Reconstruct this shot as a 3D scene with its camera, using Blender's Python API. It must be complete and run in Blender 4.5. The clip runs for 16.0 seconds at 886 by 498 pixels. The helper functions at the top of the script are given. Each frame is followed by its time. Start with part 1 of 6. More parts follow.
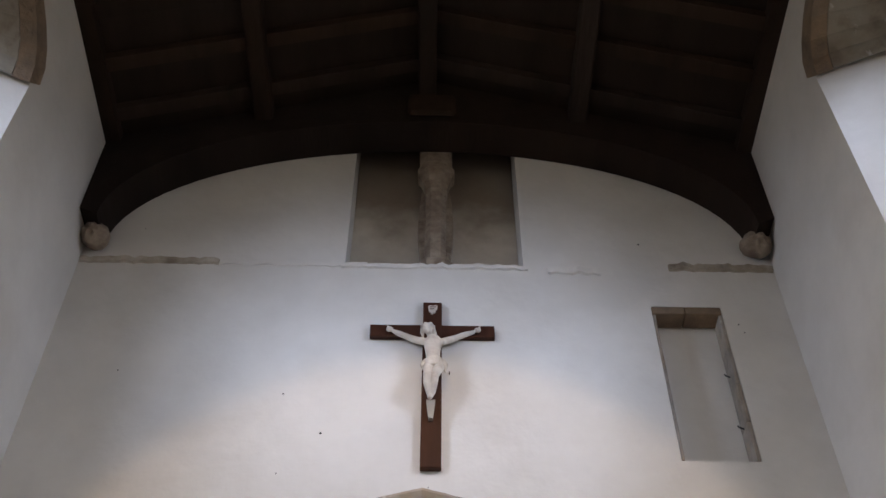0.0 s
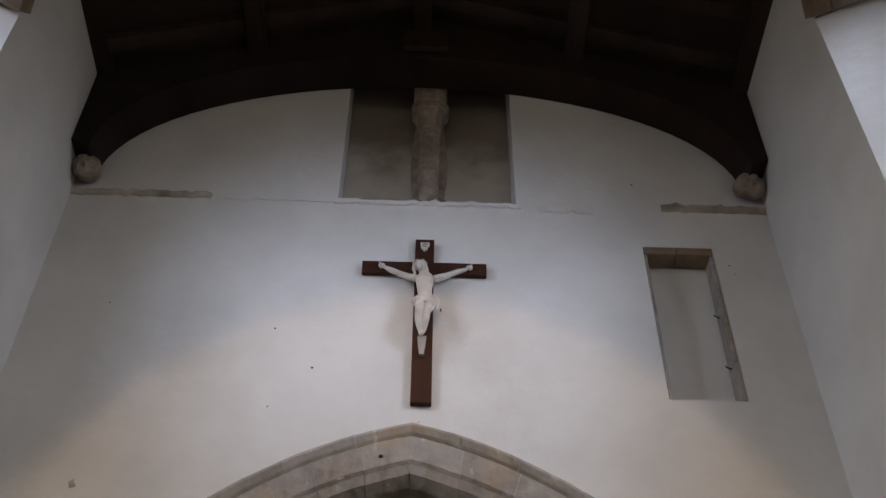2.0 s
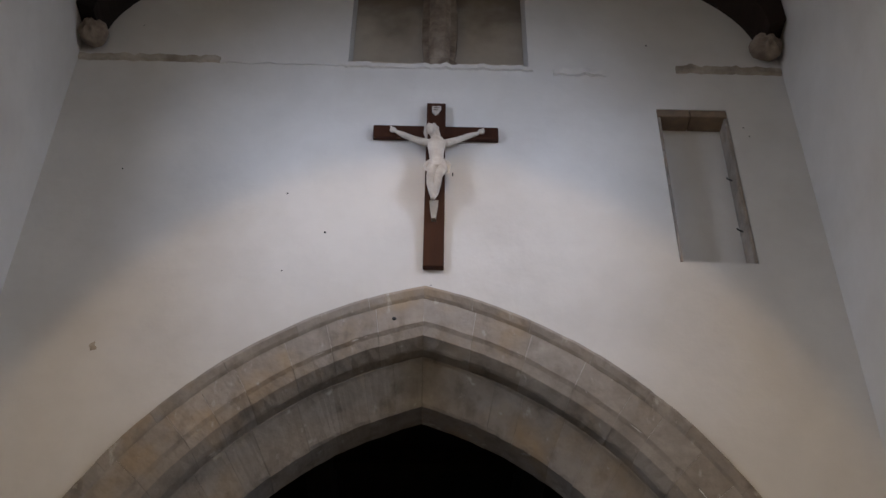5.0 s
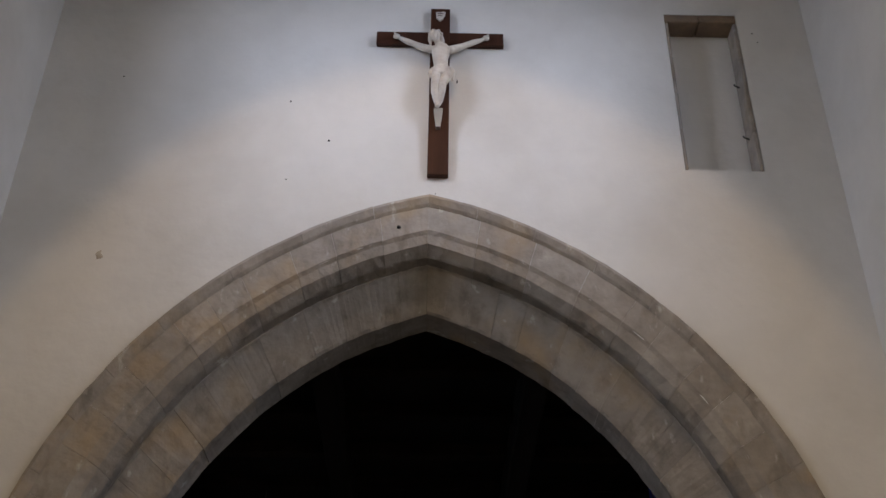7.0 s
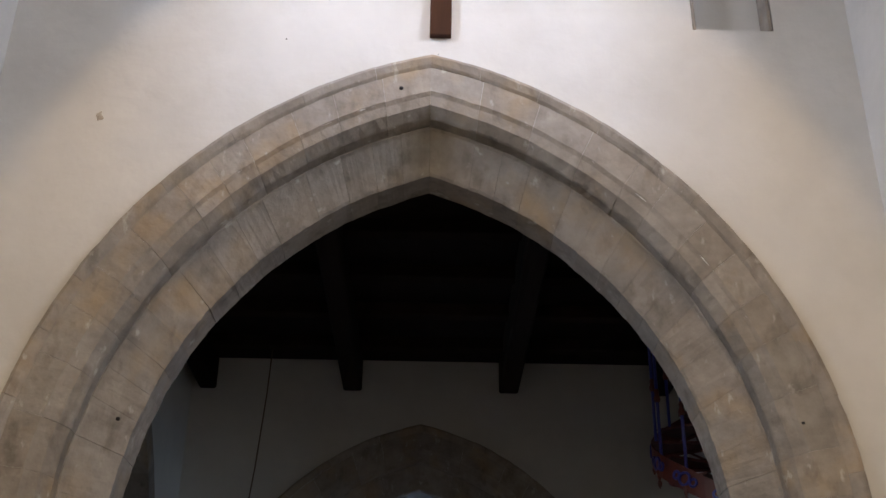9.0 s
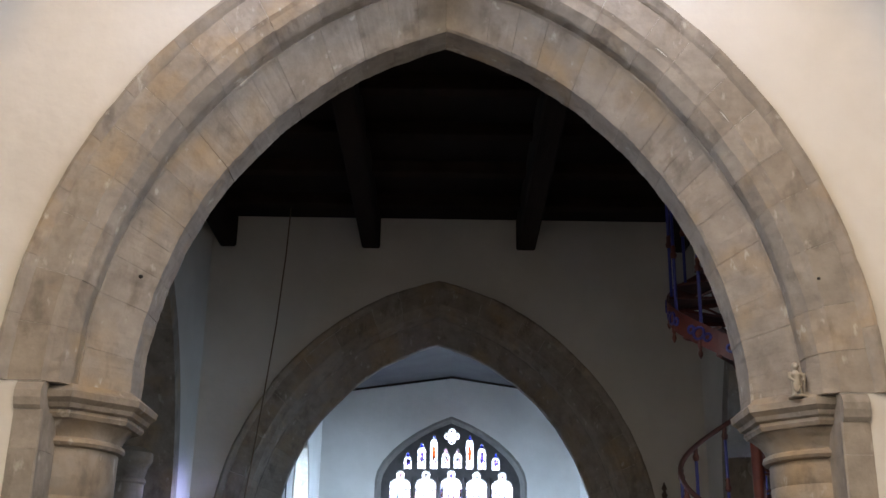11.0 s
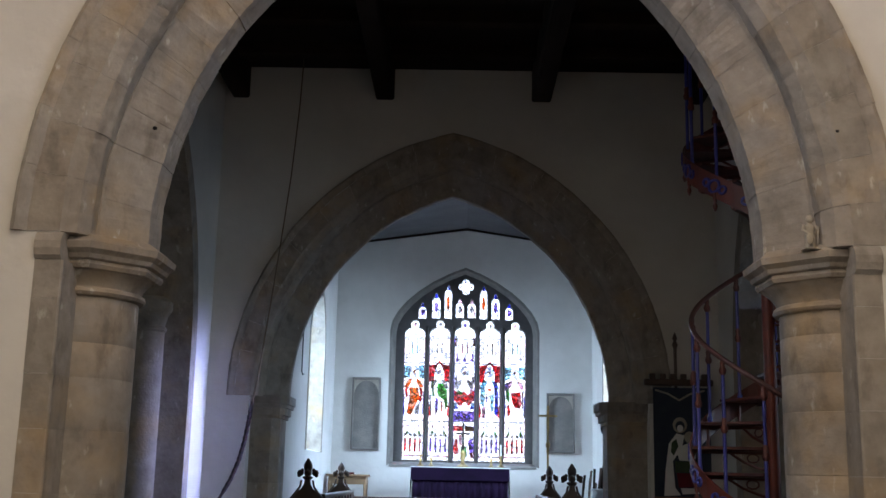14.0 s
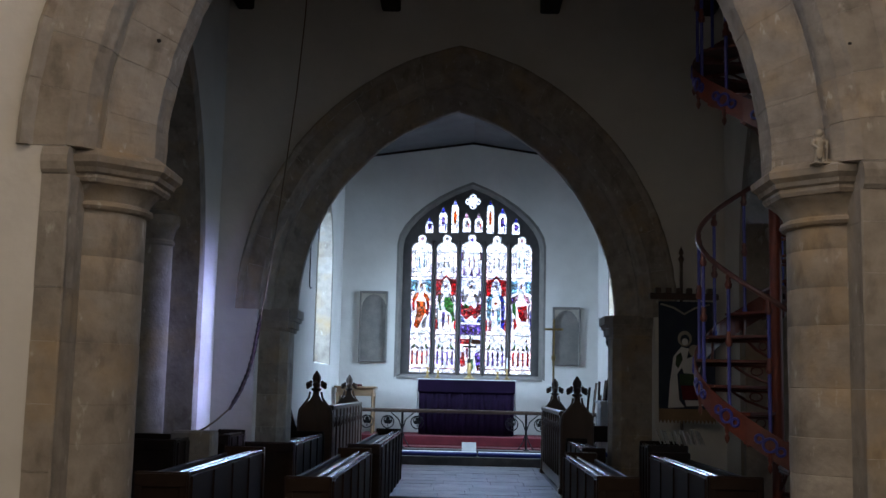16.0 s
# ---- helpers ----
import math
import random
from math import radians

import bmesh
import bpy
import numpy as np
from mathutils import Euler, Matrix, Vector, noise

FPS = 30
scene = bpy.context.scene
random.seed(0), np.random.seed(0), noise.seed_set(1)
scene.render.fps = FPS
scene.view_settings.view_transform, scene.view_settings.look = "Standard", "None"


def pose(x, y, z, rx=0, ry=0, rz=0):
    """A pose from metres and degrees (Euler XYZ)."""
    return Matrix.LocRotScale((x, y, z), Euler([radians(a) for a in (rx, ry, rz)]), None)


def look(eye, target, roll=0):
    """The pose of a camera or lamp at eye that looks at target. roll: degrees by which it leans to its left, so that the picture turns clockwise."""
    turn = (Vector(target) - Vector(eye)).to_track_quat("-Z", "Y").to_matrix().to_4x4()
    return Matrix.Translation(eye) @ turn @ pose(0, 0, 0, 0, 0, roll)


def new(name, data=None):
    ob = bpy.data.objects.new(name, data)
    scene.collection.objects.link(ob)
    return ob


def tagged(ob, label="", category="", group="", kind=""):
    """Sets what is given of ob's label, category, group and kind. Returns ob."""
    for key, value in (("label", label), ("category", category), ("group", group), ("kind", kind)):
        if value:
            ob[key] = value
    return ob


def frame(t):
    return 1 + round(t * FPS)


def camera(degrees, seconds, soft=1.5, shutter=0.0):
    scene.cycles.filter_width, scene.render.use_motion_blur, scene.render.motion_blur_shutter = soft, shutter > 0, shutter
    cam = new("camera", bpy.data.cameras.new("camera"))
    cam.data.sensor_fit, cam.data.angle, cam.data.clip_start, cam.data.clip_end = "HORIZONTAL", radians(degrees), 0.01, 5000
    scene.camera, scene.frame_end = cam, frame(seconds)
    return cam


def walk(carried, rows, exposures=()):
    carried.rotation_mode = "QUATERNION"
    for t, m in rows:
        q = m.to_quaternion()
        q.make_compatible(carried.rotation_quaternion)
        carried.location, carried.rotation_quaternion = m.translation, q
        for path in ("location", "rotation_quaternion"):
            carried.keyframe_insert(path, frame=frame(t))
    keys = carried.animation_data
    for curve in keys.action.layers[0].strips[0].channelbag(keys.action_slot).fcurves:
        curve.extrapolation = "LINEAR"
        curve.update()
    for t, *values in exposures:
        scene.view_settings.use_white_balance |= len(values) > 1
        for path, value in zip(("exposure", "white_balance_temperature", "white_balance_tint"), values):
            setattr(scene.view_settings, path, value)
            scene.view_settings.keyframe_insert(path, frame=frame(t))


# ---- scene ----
# ---- the walk: the camera stands in the nave and tilts down from the roof to the chancel ----
EYE = (0.0, 0.0, 1.6)
TURNS = [
    (0.0, -1.03, 49.14, -0.12), (0.5, -1.09, 48.41, -0.13), (1.0, -1.2, 47.72, -0.21), (1.5, -1.48, 46.87, -0.28),
    (2.0, -1.89, 45.87, -0.39), (2.5, -2.06, 44.75, -0.41), (3.0, -1.93, 43.6, -0.41), (3.5, -1.82, 42.33, -0.47),
    (6.0, -0.96, 36.25, -0.61), (6.5, -0.99, 34.93, -0.65), (7.0, -0.99, 34.0, -0.66), (7.5, -0.92, 32.84, -0.66),
    (8.0, -0.85, 31.22, -0.7), (8.5, -0.87, 28.9, -0.74), (9.0, -0.89, 26.8, -0.78), (11.5, 0.21, 17.62, -0.97),
    (12.0, 0.19, 15.92, -1.11), (12.5, 0.2, 14.49, -1.18), (13.0, 0.27, 13.66, -1.18), (13.5, 0.43, 12.83, -1.18),
    (14.0, 0.75, 11.65, -1.21), (14.5, 0.98, 10.13, -1.25), (15.0, 1.14, 8.57, -1.26), (15.5, 1.15, 7.74, -1.27),
    (16.0, 1.1, 7.17, -1.3)]
cam = camera(44.0, 16.0)
walk(cam, [(t, pose(*EYE, 90 + pitch, roll, yaw)) for t, yaw, pitch, roll in TURNS],
     exposures=[(0.0, 0.25), (1.0, 0.05), (3.5, -0.22), (6.0, -0.12), (7.5, 0.09), (9.0, 0.75), (11.5, 1.5), (12.5, 1.28), (14.0, 0.8), (15.0, 0.45), (16.0, 0.27)])

# ---- daylight: an even sky, the sky's light at the nave and chancel windows, and added fill lamps ----
world = bpy.data.worlds.new("sky")
scene.world = world
world.use_nodes = True
sky = world.node_tree.nodes.new("ShaderNodeTexSky")
sky.sky_type = "NISHITA"
sky.sun_disc = False
sky.sun_elevation, sky.sun_rotation = radians(40), radians(200)
world.node_tree.links.new(sky.outputs[0], world.node_tree.nodes["Background"].inputs[0])
world.node_tree.nodes["Background"].inputs[1].default_value = 0.1
sun = new("sun", bpy.data.lights.new("sun", "SUN"))
sun.data.energy, sun.data.angle, sun.data.color = 1.2, radians(12), (1.0, 0.95, 0.88)
sun.matrix_world = look((0, 0, 30), (-10, 18, 0))


def window_or_fill_light(eye, target, width, height, watts, colour, spread=180):
    """The sky's light in a window's opening, or an added fill lamp."""
    lamp = new("window_or_fill_light", bpy.data.lights.new("window_or_fill_light", "AREA"))
    lamp.data.shape, lamp.data.size, lamp.data.size_y = "RECTANGLE", width, height
    lamp.data.energy, lamp.data.color, lamp.data.spread = watts, colour, radians(spread)
    lamp.matrix_world = look(eye, target)
    return lamp


COOL, WARM, BLUE, FILL = (0.68, 0.77, 1.0), (1.0, 0.68, 0.35), (0.53, 0.74, 1.0), (1.0, 0.885, 0.74)
window_or_fill_light((-3.42, 3.3, 7.6), (0.2, 6.0, 6.3), 0.8, 1.9, 18, COOL, 74)
window_or_fill_light((3.36, 3.3, 7.6), (-0.2, 6.0, 6.3), 0.8, 1.9, 18, COOL, 74)
# unseen rear bays: warm fill lamps added to brighten the nave walls
for y in (-1.1, -5.7):
    window_or_fill_light((-3.4, y, 7.6), (0.5, y, 3.0), 0.95, 2.0, 132, FILL, 130)
    window_or_fill_light((3.34, y, 7.6), (-0.5, y, 3.0), 0.95, 2.0, 86, FILL, 130)
window_or_fill_light((0.1, 22.9, 4.6), (0.1, 12, 0.0), 3.2, 4.2, 520, BLUE, 100)
window_or_fill_light((-2.95, 18.85, 3.6), (1.2, 21.0, 1.0), 1.3, 2.4, 92, BLUE, 100)
window_or_fill_light((3.1, 18.85, 3.6), (-1.5, 20.3, 0.9), 1.3, 2.4, 108, BLUE, 100)
# added narrow beam through the south arch, brightening only the north wall strip
window_or_fill_light((8.1, 10.7, 2.8), (-2.9, 12.15, 2.0), 0.5, 1.6, 13, (0.42, 0.48, 1.0), 8)
window_or_fill_light((8.1, 9.6, 2.7), (-2.9, 12.2, 1.3), 1.4, 1.6, 8, BLUE, 46)
# added weak fill from the unseen north side space
window_or_fill_light((-7.5, 9.6, 3.4), (2.9, 9.0, 0.5), 1.4, 2.2, 2.5, BLUE, 120)

# the warm roof spotlight over the nave that lights the tower arch
spot = new("roof_spotlight", bpy.data.lights.new("roof_spotlight", "SPOT"))
spot.data.energy, spot.data.color, spot.data.shadow_soft_size = 405, WARM, 0.12
spot.data.spot_size, spot.data.spot_blend = radians(41.5), 0.2
spot.matrix_world = look((-0.03, -0.2, 9.9), (-0.03, 6.0, 4.2))


# ---- materials ----
def material(name, colour, rough=0.8, second=None, scale=3.0, amount=0.5, grain=40.0, bump=0.15, metal=0.0, per_piece=0.0, stain=None, stain_scale=1.2, stain_amount=0.4, stretch=(1, 1, 1), coat=0.0, gloss=0.5, grime=None, chalk=None):
    """A surface of two close colours mixed by a wide noise, with stains, a fine grain in the relief and, for pieces, a tone of their own."""
    m = bpy.data.materials.new(name)
    m.use_nodes = True
    nt = m.node_tree
    n, l = nt.nodes, nt.links
    bsdf = n["Principled BSDF"]
    bsdf.inputs["Roughness"].default_value = rough
    bsdf.inputs["Metallic"].default_value = metal
    bsdf.inputs["Coat Weight"].default_value = coat
    bsdf.inputs["Specular IOR Level"].default_value = gloss
    second = second or tuple(c * 0.75 for c in colour)
    coord = n.new("ShaderNodeTexCoord")
    mapping = n.new("ShaderNodeMapping")
    mapping.inputs["Scale"].default_value = stretch
    l.new(coord.outputs["Object"], mapping.inputs[0])
    wide = n.new("ShaderNodeTexNoise")
    wide.inputs["Scale"].default_value, wide.inputs["Detail"].default_value, wide.inputs["Roughness"].default_value = scale, 6, 0.62
    l.new(mapping.outputs[0], wide.inputs["Vector"])
    ramp = n.new("ShaderNodeValToRGB")
    ramp.color_ramp.elements[0].position, ramp.color_ramp.elements[1].position = 0.5 - 0.5 * amount * 0.5, 0.5 + 0.5 * amount * 0.5
    ramp.color_ramp.elements[0].color, ramp.color_ramp.elements[1].color = (*colour, 1), (*second, 1)
    l.new(wide.outputs["Fac"], ramp.inputs[0])
    out = ramp.outputs[0]
    if stain:
        spots = n.new("ShaderNodeTexNoise")
        spots.inputs["Scale"].default_value, spots.inputs["Detail"].default_value = stain_scale, 5
        l.new(coord.outputs["Object"], spots.inputs["Vector"])
        clip = n.new("ShaderNodeMapRange")
        clip.inputs["From Min"].default_value, clip.inputs["From Max"].default_value = 0.52, 0.75
        clip.inputs["To Max"].default_value = stain_amount
        l.new(spots.outputs["Fac"], clip.inputs["Value"])
        mix = n.new("ShaderNodeMix")
        mix.data_type = "RGBA"
        l.new(clip.outputs[0], mix.inputs["Factor"])
        l.new(out, mix.inputs["A"])
        mix.inputs["B"].default_value = (*stain, 1)
        out = mix.outputs["Result"]
    # fine dark grime running down, and pale chalky flecks
    for tint, size, lo, hi in ((grime, (7.0, 7.0, 3.8), 0.55, 0.72), (chalk, (13.0, 13.0, 6.0), 0.63, 0.72)):
        if tint:
            run = n.new("ShaderNodeMapping")
            run.inputs["Scale"].default_value = size
            l.new(coord.outputs["Object"], run.inputs[0])
            marks = n.new("ShaderNodeTexNoise")
            marks.inputs["Scale"].default_value, marks.inputs["Detail"].default_value, marks.inputs["Roughness"].default_value = 1.0, 6, 0.56
            l.new(run.outputs[0], marks.inputs["Vector"])
            cut = n.new("ShaderNodeMapRange")
            cut.inputs["From Min"].default_value, cut.inputs["From Max"].default_value = lo, hi
            cut.inputs["To Max"].default_value = 0.6
            l.new(marks.outputs["Fac"], cut.inputs["Value"])
            lay = n.new("ShaderNodeMix")
            lay.data_type = "RGBA"
            l.new(cut.outputs[0], lay.inputs["Factor"])
            l.new(out, lay.inputs["A"])
            lay.inputs["B"].default_value = (*tint, 1)
            out = lay.outputs["Result"]
    if per_piece:
        info = n.new("ShaderNodeObjectInfo")
        tone = n.new("ShaderNodeMapRange")
        tone.inputs["To Min"].default_value, tone.inputs["To Max"].default_value = 1 - per_piece, 1 + per_piece
        l.new(info.outputs["Random"], tone.inputs["Value"])
        hsv = n.new("ShaderNodeHueSaturation")
        l.new(out, hsv.inputs["Color"])
        l.new(tone.outputs[0], hsv.inputs["Value"])
        swing = n.new("ShaderNodeMath")
        swing.operation = "MULTIPLY_ADD"
        swing.inputs[1].default_value, swing.inputs[2].default_value = 7.0, 0.0
        l.new(info.outputs["Random"], swing.inputs[0])
        part_of = n.new("ShaderNodeMath")
        part_of.operation = "FRACT"
        l.new(swing.outputs[0], part_of.inputs[0])
        sat = n.new("ShaderNodeMapRange")
        sat.inputs["To Min"].default_value, sat.inputs["To Max"].default_value = 0.85, 1.15
        l.new(part_of.outputs[0], sat.inputs["Value"])
        l.new(sat.outputs[0], hsv.inputs["Saturation"])
        out = hsv.outputs["Color"]
    l.new(out, bsdf.inputs["Base Color"])
    fine = n.new("ShaderNodeTexNoise")
    fine.inputs["Scale"].default_value, fine.inputs["Detail"].default_value = grain, 8
    l.new(mapping.outputs[0], fine.inputs["Vector"])
    relief = n.new("ShaderNodeBump")
    relief.inputs["Strength"].default_value, relief.inputs["Distance"].default_value = bump, 0.02
    l.new(fine.outputs["Fac"], relief.inputs["Height"])
    l.new(relief.outputs[0], bsdf.inputs["Normal"])
    return m


PLASTER = material("lime_plaster", (0.70, 0.68, 0.65), 0.92, (0.62, 0.60, 0.57), 1.3, 0.6, 9.0, 0.25, stain=(0.42, 0.36, 0.29), stain_scale=0.55, stain_amount=0.28)
STONE = material("limestone", (0.36, 0.318, 0.274), 0.93, (0.23, 0.203, 0.18), 6.5, 0.8, 18.0, 0.4, per_piece=0.09, stain=(0.40, 0.275, 0.14), stain_scale=2.3, stain_amount=0.62, grime=(0.12, 0.098, 0.082), chalk=(0.58, 0.55, 0.50))
MORTAR = material("mortar", (0.16, 0.135, 0.11), 0.95, None, 6.0)
DARK_OAK = material("dark_oak", (0.030, 0.021, 0.0165), 0.9, (0.018, 0.0125, 0.010), 2.0, 0.8, 30.0, 0.3, per_piece=0.25, stretch=(1, 0.15, 1), gloss=0.1)
PEW_OAK = material("pew_oak", (0.025, 0.0145, 0.0105), 0.6, (0.014, 0.0085, 0.0065), 3.0, 0.7, 45.0, 0.12, per_piece=0.15, stretch=(1, 0.2, 1), gloss=0.16)
FLAGS = material("floor_flags", (0.12, 0.108, 0.105), 0.55, (0.06, 0.055, 0.056), 3.2, 0.6, 24.0, 0.3, per_piece=0.25, gloss=0.25)
FLAG_JOINT = material("floor_joint", (0.065, 0.06, 0.058), 0.9, None, 6.0)

BROWN_STONE = material("brown_stone", (0.30, 0.22, 0.15), 0.92, (0.17, 0.13, 0.10), 5.0, 0.8, 30.0, 0.5, per_piece=0.08, stain=(0.10, 0.075, 0.06), stain_scale=3.5, stain_amount=0.6)
SOFFIT = material("limewashed_soffit_stone", (0.34, 0.31, 0.26), 0.93, (0.25, 0.22, 0.18), 3.0, 0.8, 18.0, 0.3, stain=(0.12, 0.09, 0.07), stain_scale=3.0, stain_amount=0.5, grime=(0.16, 0.12, 0.10), chalk=(0.6, 0.58, 0.55))
DIRTY_STONE = material("dirty_limewashed_stone", (0.52, 0.47, 0.40), 0.93, (0.33, 0.28, 0.22), 5.0, 0.6, 22.0, 0.5, stain=(0.13, 0.10, 0.08), stain_scale=4.0, stain_amount=0.7)
WORN_STONE = material("worn_stone", (0.36, 0.30, 0.235), 0.93, (0.19, 0.14, 0.105), 7.0, 0.6, 22.0, 0.5, stain=(0.12, 0.085, 0.065), stain_scale=6.0, stain_amount=0.6)
NICHE_PLASTER = material("stained_niche_plaster", (0.62, 0.58, 0.51), 0.93, (0.52, 0.47, 0.41), 1.5, 0.6, 9.0, 0.25, stain=(0.22, 0.16, 0.11), stain_scale=1.7, stain_amount=0.4)
# the upper half of the niche's back is a darker brown, with a cloudy lower edge
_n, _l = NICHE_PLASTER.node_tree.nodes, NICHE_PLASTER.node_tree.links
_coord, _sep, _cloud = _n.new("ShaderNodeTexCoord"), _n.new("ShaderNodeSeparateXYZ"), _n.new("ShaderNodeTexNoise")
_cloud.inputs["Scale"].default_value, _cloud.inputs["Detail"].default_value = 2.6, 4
_add, _edge, _dark_top = _n.new("ShaderNodeMath"), _n.new("ShaderNodeMapRange"), _n.new("ShaderNodeMix")
_add.operation, _edge.interpolation_type, _dark_top.data_type = "ADD", "SMOOTHSTEP", "RGBA"
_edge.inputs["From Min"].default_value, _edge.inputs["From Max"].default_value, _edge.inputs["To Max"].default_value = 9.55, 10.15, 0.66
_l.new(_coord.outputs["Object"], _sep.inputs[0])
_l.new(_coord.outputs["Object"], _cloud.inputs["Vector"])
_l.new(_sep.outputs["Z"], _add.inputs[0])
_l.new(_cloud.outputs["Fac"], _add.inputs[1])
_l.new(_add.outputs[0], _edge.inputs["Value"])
_l.new(_edge.outputs[0], _dark_top.inputs["Factor"])
_l.new(_n["Principled BSDF"].inputs["Base Color"].links[0].from_socket, _dark_top.inputs["A"])
_dark_top.inputs["B"].default_value = (0.10, 0.06, 0.035, 1)
_l.new(_dark_top.outputs["Result"], _n["Principled BSDF"].inputs["Base Color"])
PALE_STONE = material("pale_stone", (0.42, 0.38, 0.32), 0.9, (0.30, 0.27, 0.23), 4.0, 0.7, 40.0, 0.3)
TRACERY = material("tracery_stone", (0.24, 0.22, 0.20), 0.9, (0.16, 0.15, 0.14), 5.0, 0.7, 40.0, 0.3)
GREY_BOARDS = material("grey_ceiling_paint", (0.13, 0.13, 0.138), 0.9, (0.10, 0.10, 0.107), 2.0, 0.6, 20.0, 0.15)
# darker than TRACERY: the backlit shade of the stonework is put into the colour
MULLION = material("backlit_mullion_stone", (0.10, 0.092, 0.09), 0.9, (0.065, 0.06, 0.06), 5.0, 0.7, 40.0, 0.3)
OLD_OAK = material("old_oak", (0.042, 0.028, 0.021), 0.9, (0.022, 0.0155, 0.012), 3.0, 0.8, 30.0, 0.35, per_piece=0.3, stretch=(1, 0.15, 1), gloss=0.1)
GLOSS_OAK = material("polished_oak", (0.04, 0.024, 0.016), 0.26, (0.025, 0.015, 0.010), 3.0, 0.7, 45.0, 0.06, per_piece=0.1, stretch=(1, 0.2, 1), coat=0.4)
STALL_OAK = material("carved_oak", (0.10, 0.06, 0.042), 0.42, (0.055, 0.033, 0.023), 4.0, 0.7, 40.0, 0.15, per_piece=0.12, stretch=(1, 1, 0.2))
WARM_OAK = material("light_oak", (0.26, 0.16, 0.08), 0.5, (0.18, 0.11, 0.06), 4.0, 0.7, 40.0, 0.12)
CROSS_OAK = material("stained_cross_oak", (0.062, 0.022, 0.011), 0.6, (0.032, 0.012, 0.007), 3.0, 0.8, 50.0, 0.1, stretch=(3, 1, 0.25), gloss=0.2)
PALE_PAINT = material("chipped_white_paint", (0.62, 0.58, 0.52), 0.55, (0.48, 0.43, 0.38), 8.0, 0.5, 60.0, 0.15, stain=(0.30, 0.22, 0.16), stain_scale=14.0, stain_amount=0.35)
ROPE = material("hemp_rope", (0.16, 0.12, 0.08), 0.9, None, 20.0)
SALLY = material("sally_wool", (0.045, 0.018, 0.018), 0.95, (0.014, 0.012, 0.014), 22.0, 0.2, 90.0, 0.6)
CARPET = material("red_carpet", (0.13, 0.008, 0.016), 0.95, (0.085, 0.006, 0.012), 5.0, 0.6, 150.0, 0.3)
PURPLE = material("purple_velvet", (0.010, 0.0036, 0.0165), 0.9, (0.005, 0.002, 0.009), 4.0, 0.6, 80.0, 0.2, gloss=0.08)
BLUE_CLOTH = material("blue_cloth", (0.025, 0.035, 0.2), 0.8, (0.018, 0.025, 0.14), 8.0, 0.6, 120.0, 0.3)
PALE_CLOTH = material("white_linen", (0.72, 0.72, 0.72), 0.85, (0.62, 0.62, 0.63), 6.0, 0.5, 120.0, 0.15)
BANNER = material("banner_silk", (0.012, 0.02, 0.045), 0.7, (0.02, 0.03, 0.05), 8.0, 0.5, 80.0, 0.2)
GREEN_CLOTH = material("green_embroidery", (0.05, 0.08, 0.04), 0.85, (0.03, 0.05, 0.03), 12.0, 0.5, 90.0, 0.2)
INK = material("grey_print", (0.15, 0.15, 0.17), 0.8)
BRASS = material("brass", (0.36, 0.26, 0.11), 0.35, (0.25, 0.18, 0.08), 10.0, 0.5, 60.0, 0.05, metal=0.9)
RED_IRON = material("red_painted_iron", (0.15, 0.036, 0.021), 0.5, (0.085, 0.022, 0.015), 6.0, 0.6, 60.0, 0.12, per_piece=0.1)
BLUE_IRON = material("blue_painted_iron", (0.05, 0.055, 0.33), 0.4, (0.035, 0.04, 0.22), 6.0, 0.6, 60.0, 0.08)
SKY_GLOW = bpy.data.materials.new("overcast_sky")
SKY_GLOW.use_nodes = True
SKY_GLOW.node_tree.nodes["Principled BSDF"].inputs["Emission Color"].default_value = (0.95, 0.97, 1.0, 1)
SKY_GLOW.node_tree.nodes["Principled BSDF"].inputs["Emission Strength"].default_value = 1.8


# ---- builders ----
def mesh_from(name, bm, mat=None, smooth=False):
    bmesh.ops.recalc_face_normals(bm, faces=bm.faces)
    me = bpy.data.meshes.new(name)
    bm.to_mesh(me)
    bm.free()
    if mat:
        me.materials.append(mat)
    if smooth:
        for p in me.polygons:
            p.use_smooth = True
        me.set_sharp_from_angle(angle=radians(38))
    return me


def part(name, bm, mat, parent=None, label="", smooth=False):
    ob = new(name, mesh_from(name, bm, mat, smooth))
    if parent:
        ob.parent = parent
    return tagged(ob, label) if label else ob


def structure(name, bm, mat, label, category, smooth=False):
    return tagged(part(name, bm, mat, None, "", smooth), label, category, kind="structure")


def thing(name, at, label, category, group="", turn=0.0):
    ob = new(name)
    ob.matrix_basis = pose(*at, 0, 0, turn)
    return tagged(ob, label, category, group)


def box(bm, x0, x1, y0, y1, z0, z1, bevel=0.0):
    vs = [bm.verts.new(p) for p in ((x0, y0, z0), (x1, y0, z0), (x1, y1, z0), (x0, y1, z0), (x0, y0, z1), (x1, y0, z1), (x1, y1, z1), (x0, y1, z1))]
    fs = [bm.faces.new([vs[i] for i in q]) for q in ((3, 2, 1, 0), (4, 5, 6, 7), (0, 1, 5, 4), (1, 2, 6, 5), (2, 3, 7, 6), (3, 0, 4, 7))]
    if bevel:
        es = list({e for f in fs for e in f.edges})
        bmesh.ops.bevel(bm, geom=es, offset=bevel, segments=1, affect="EDGES")
    return bm


def boxed(*a, bevel=0.0):
    return box(bmesh.new(), *a, bevel=bevel)


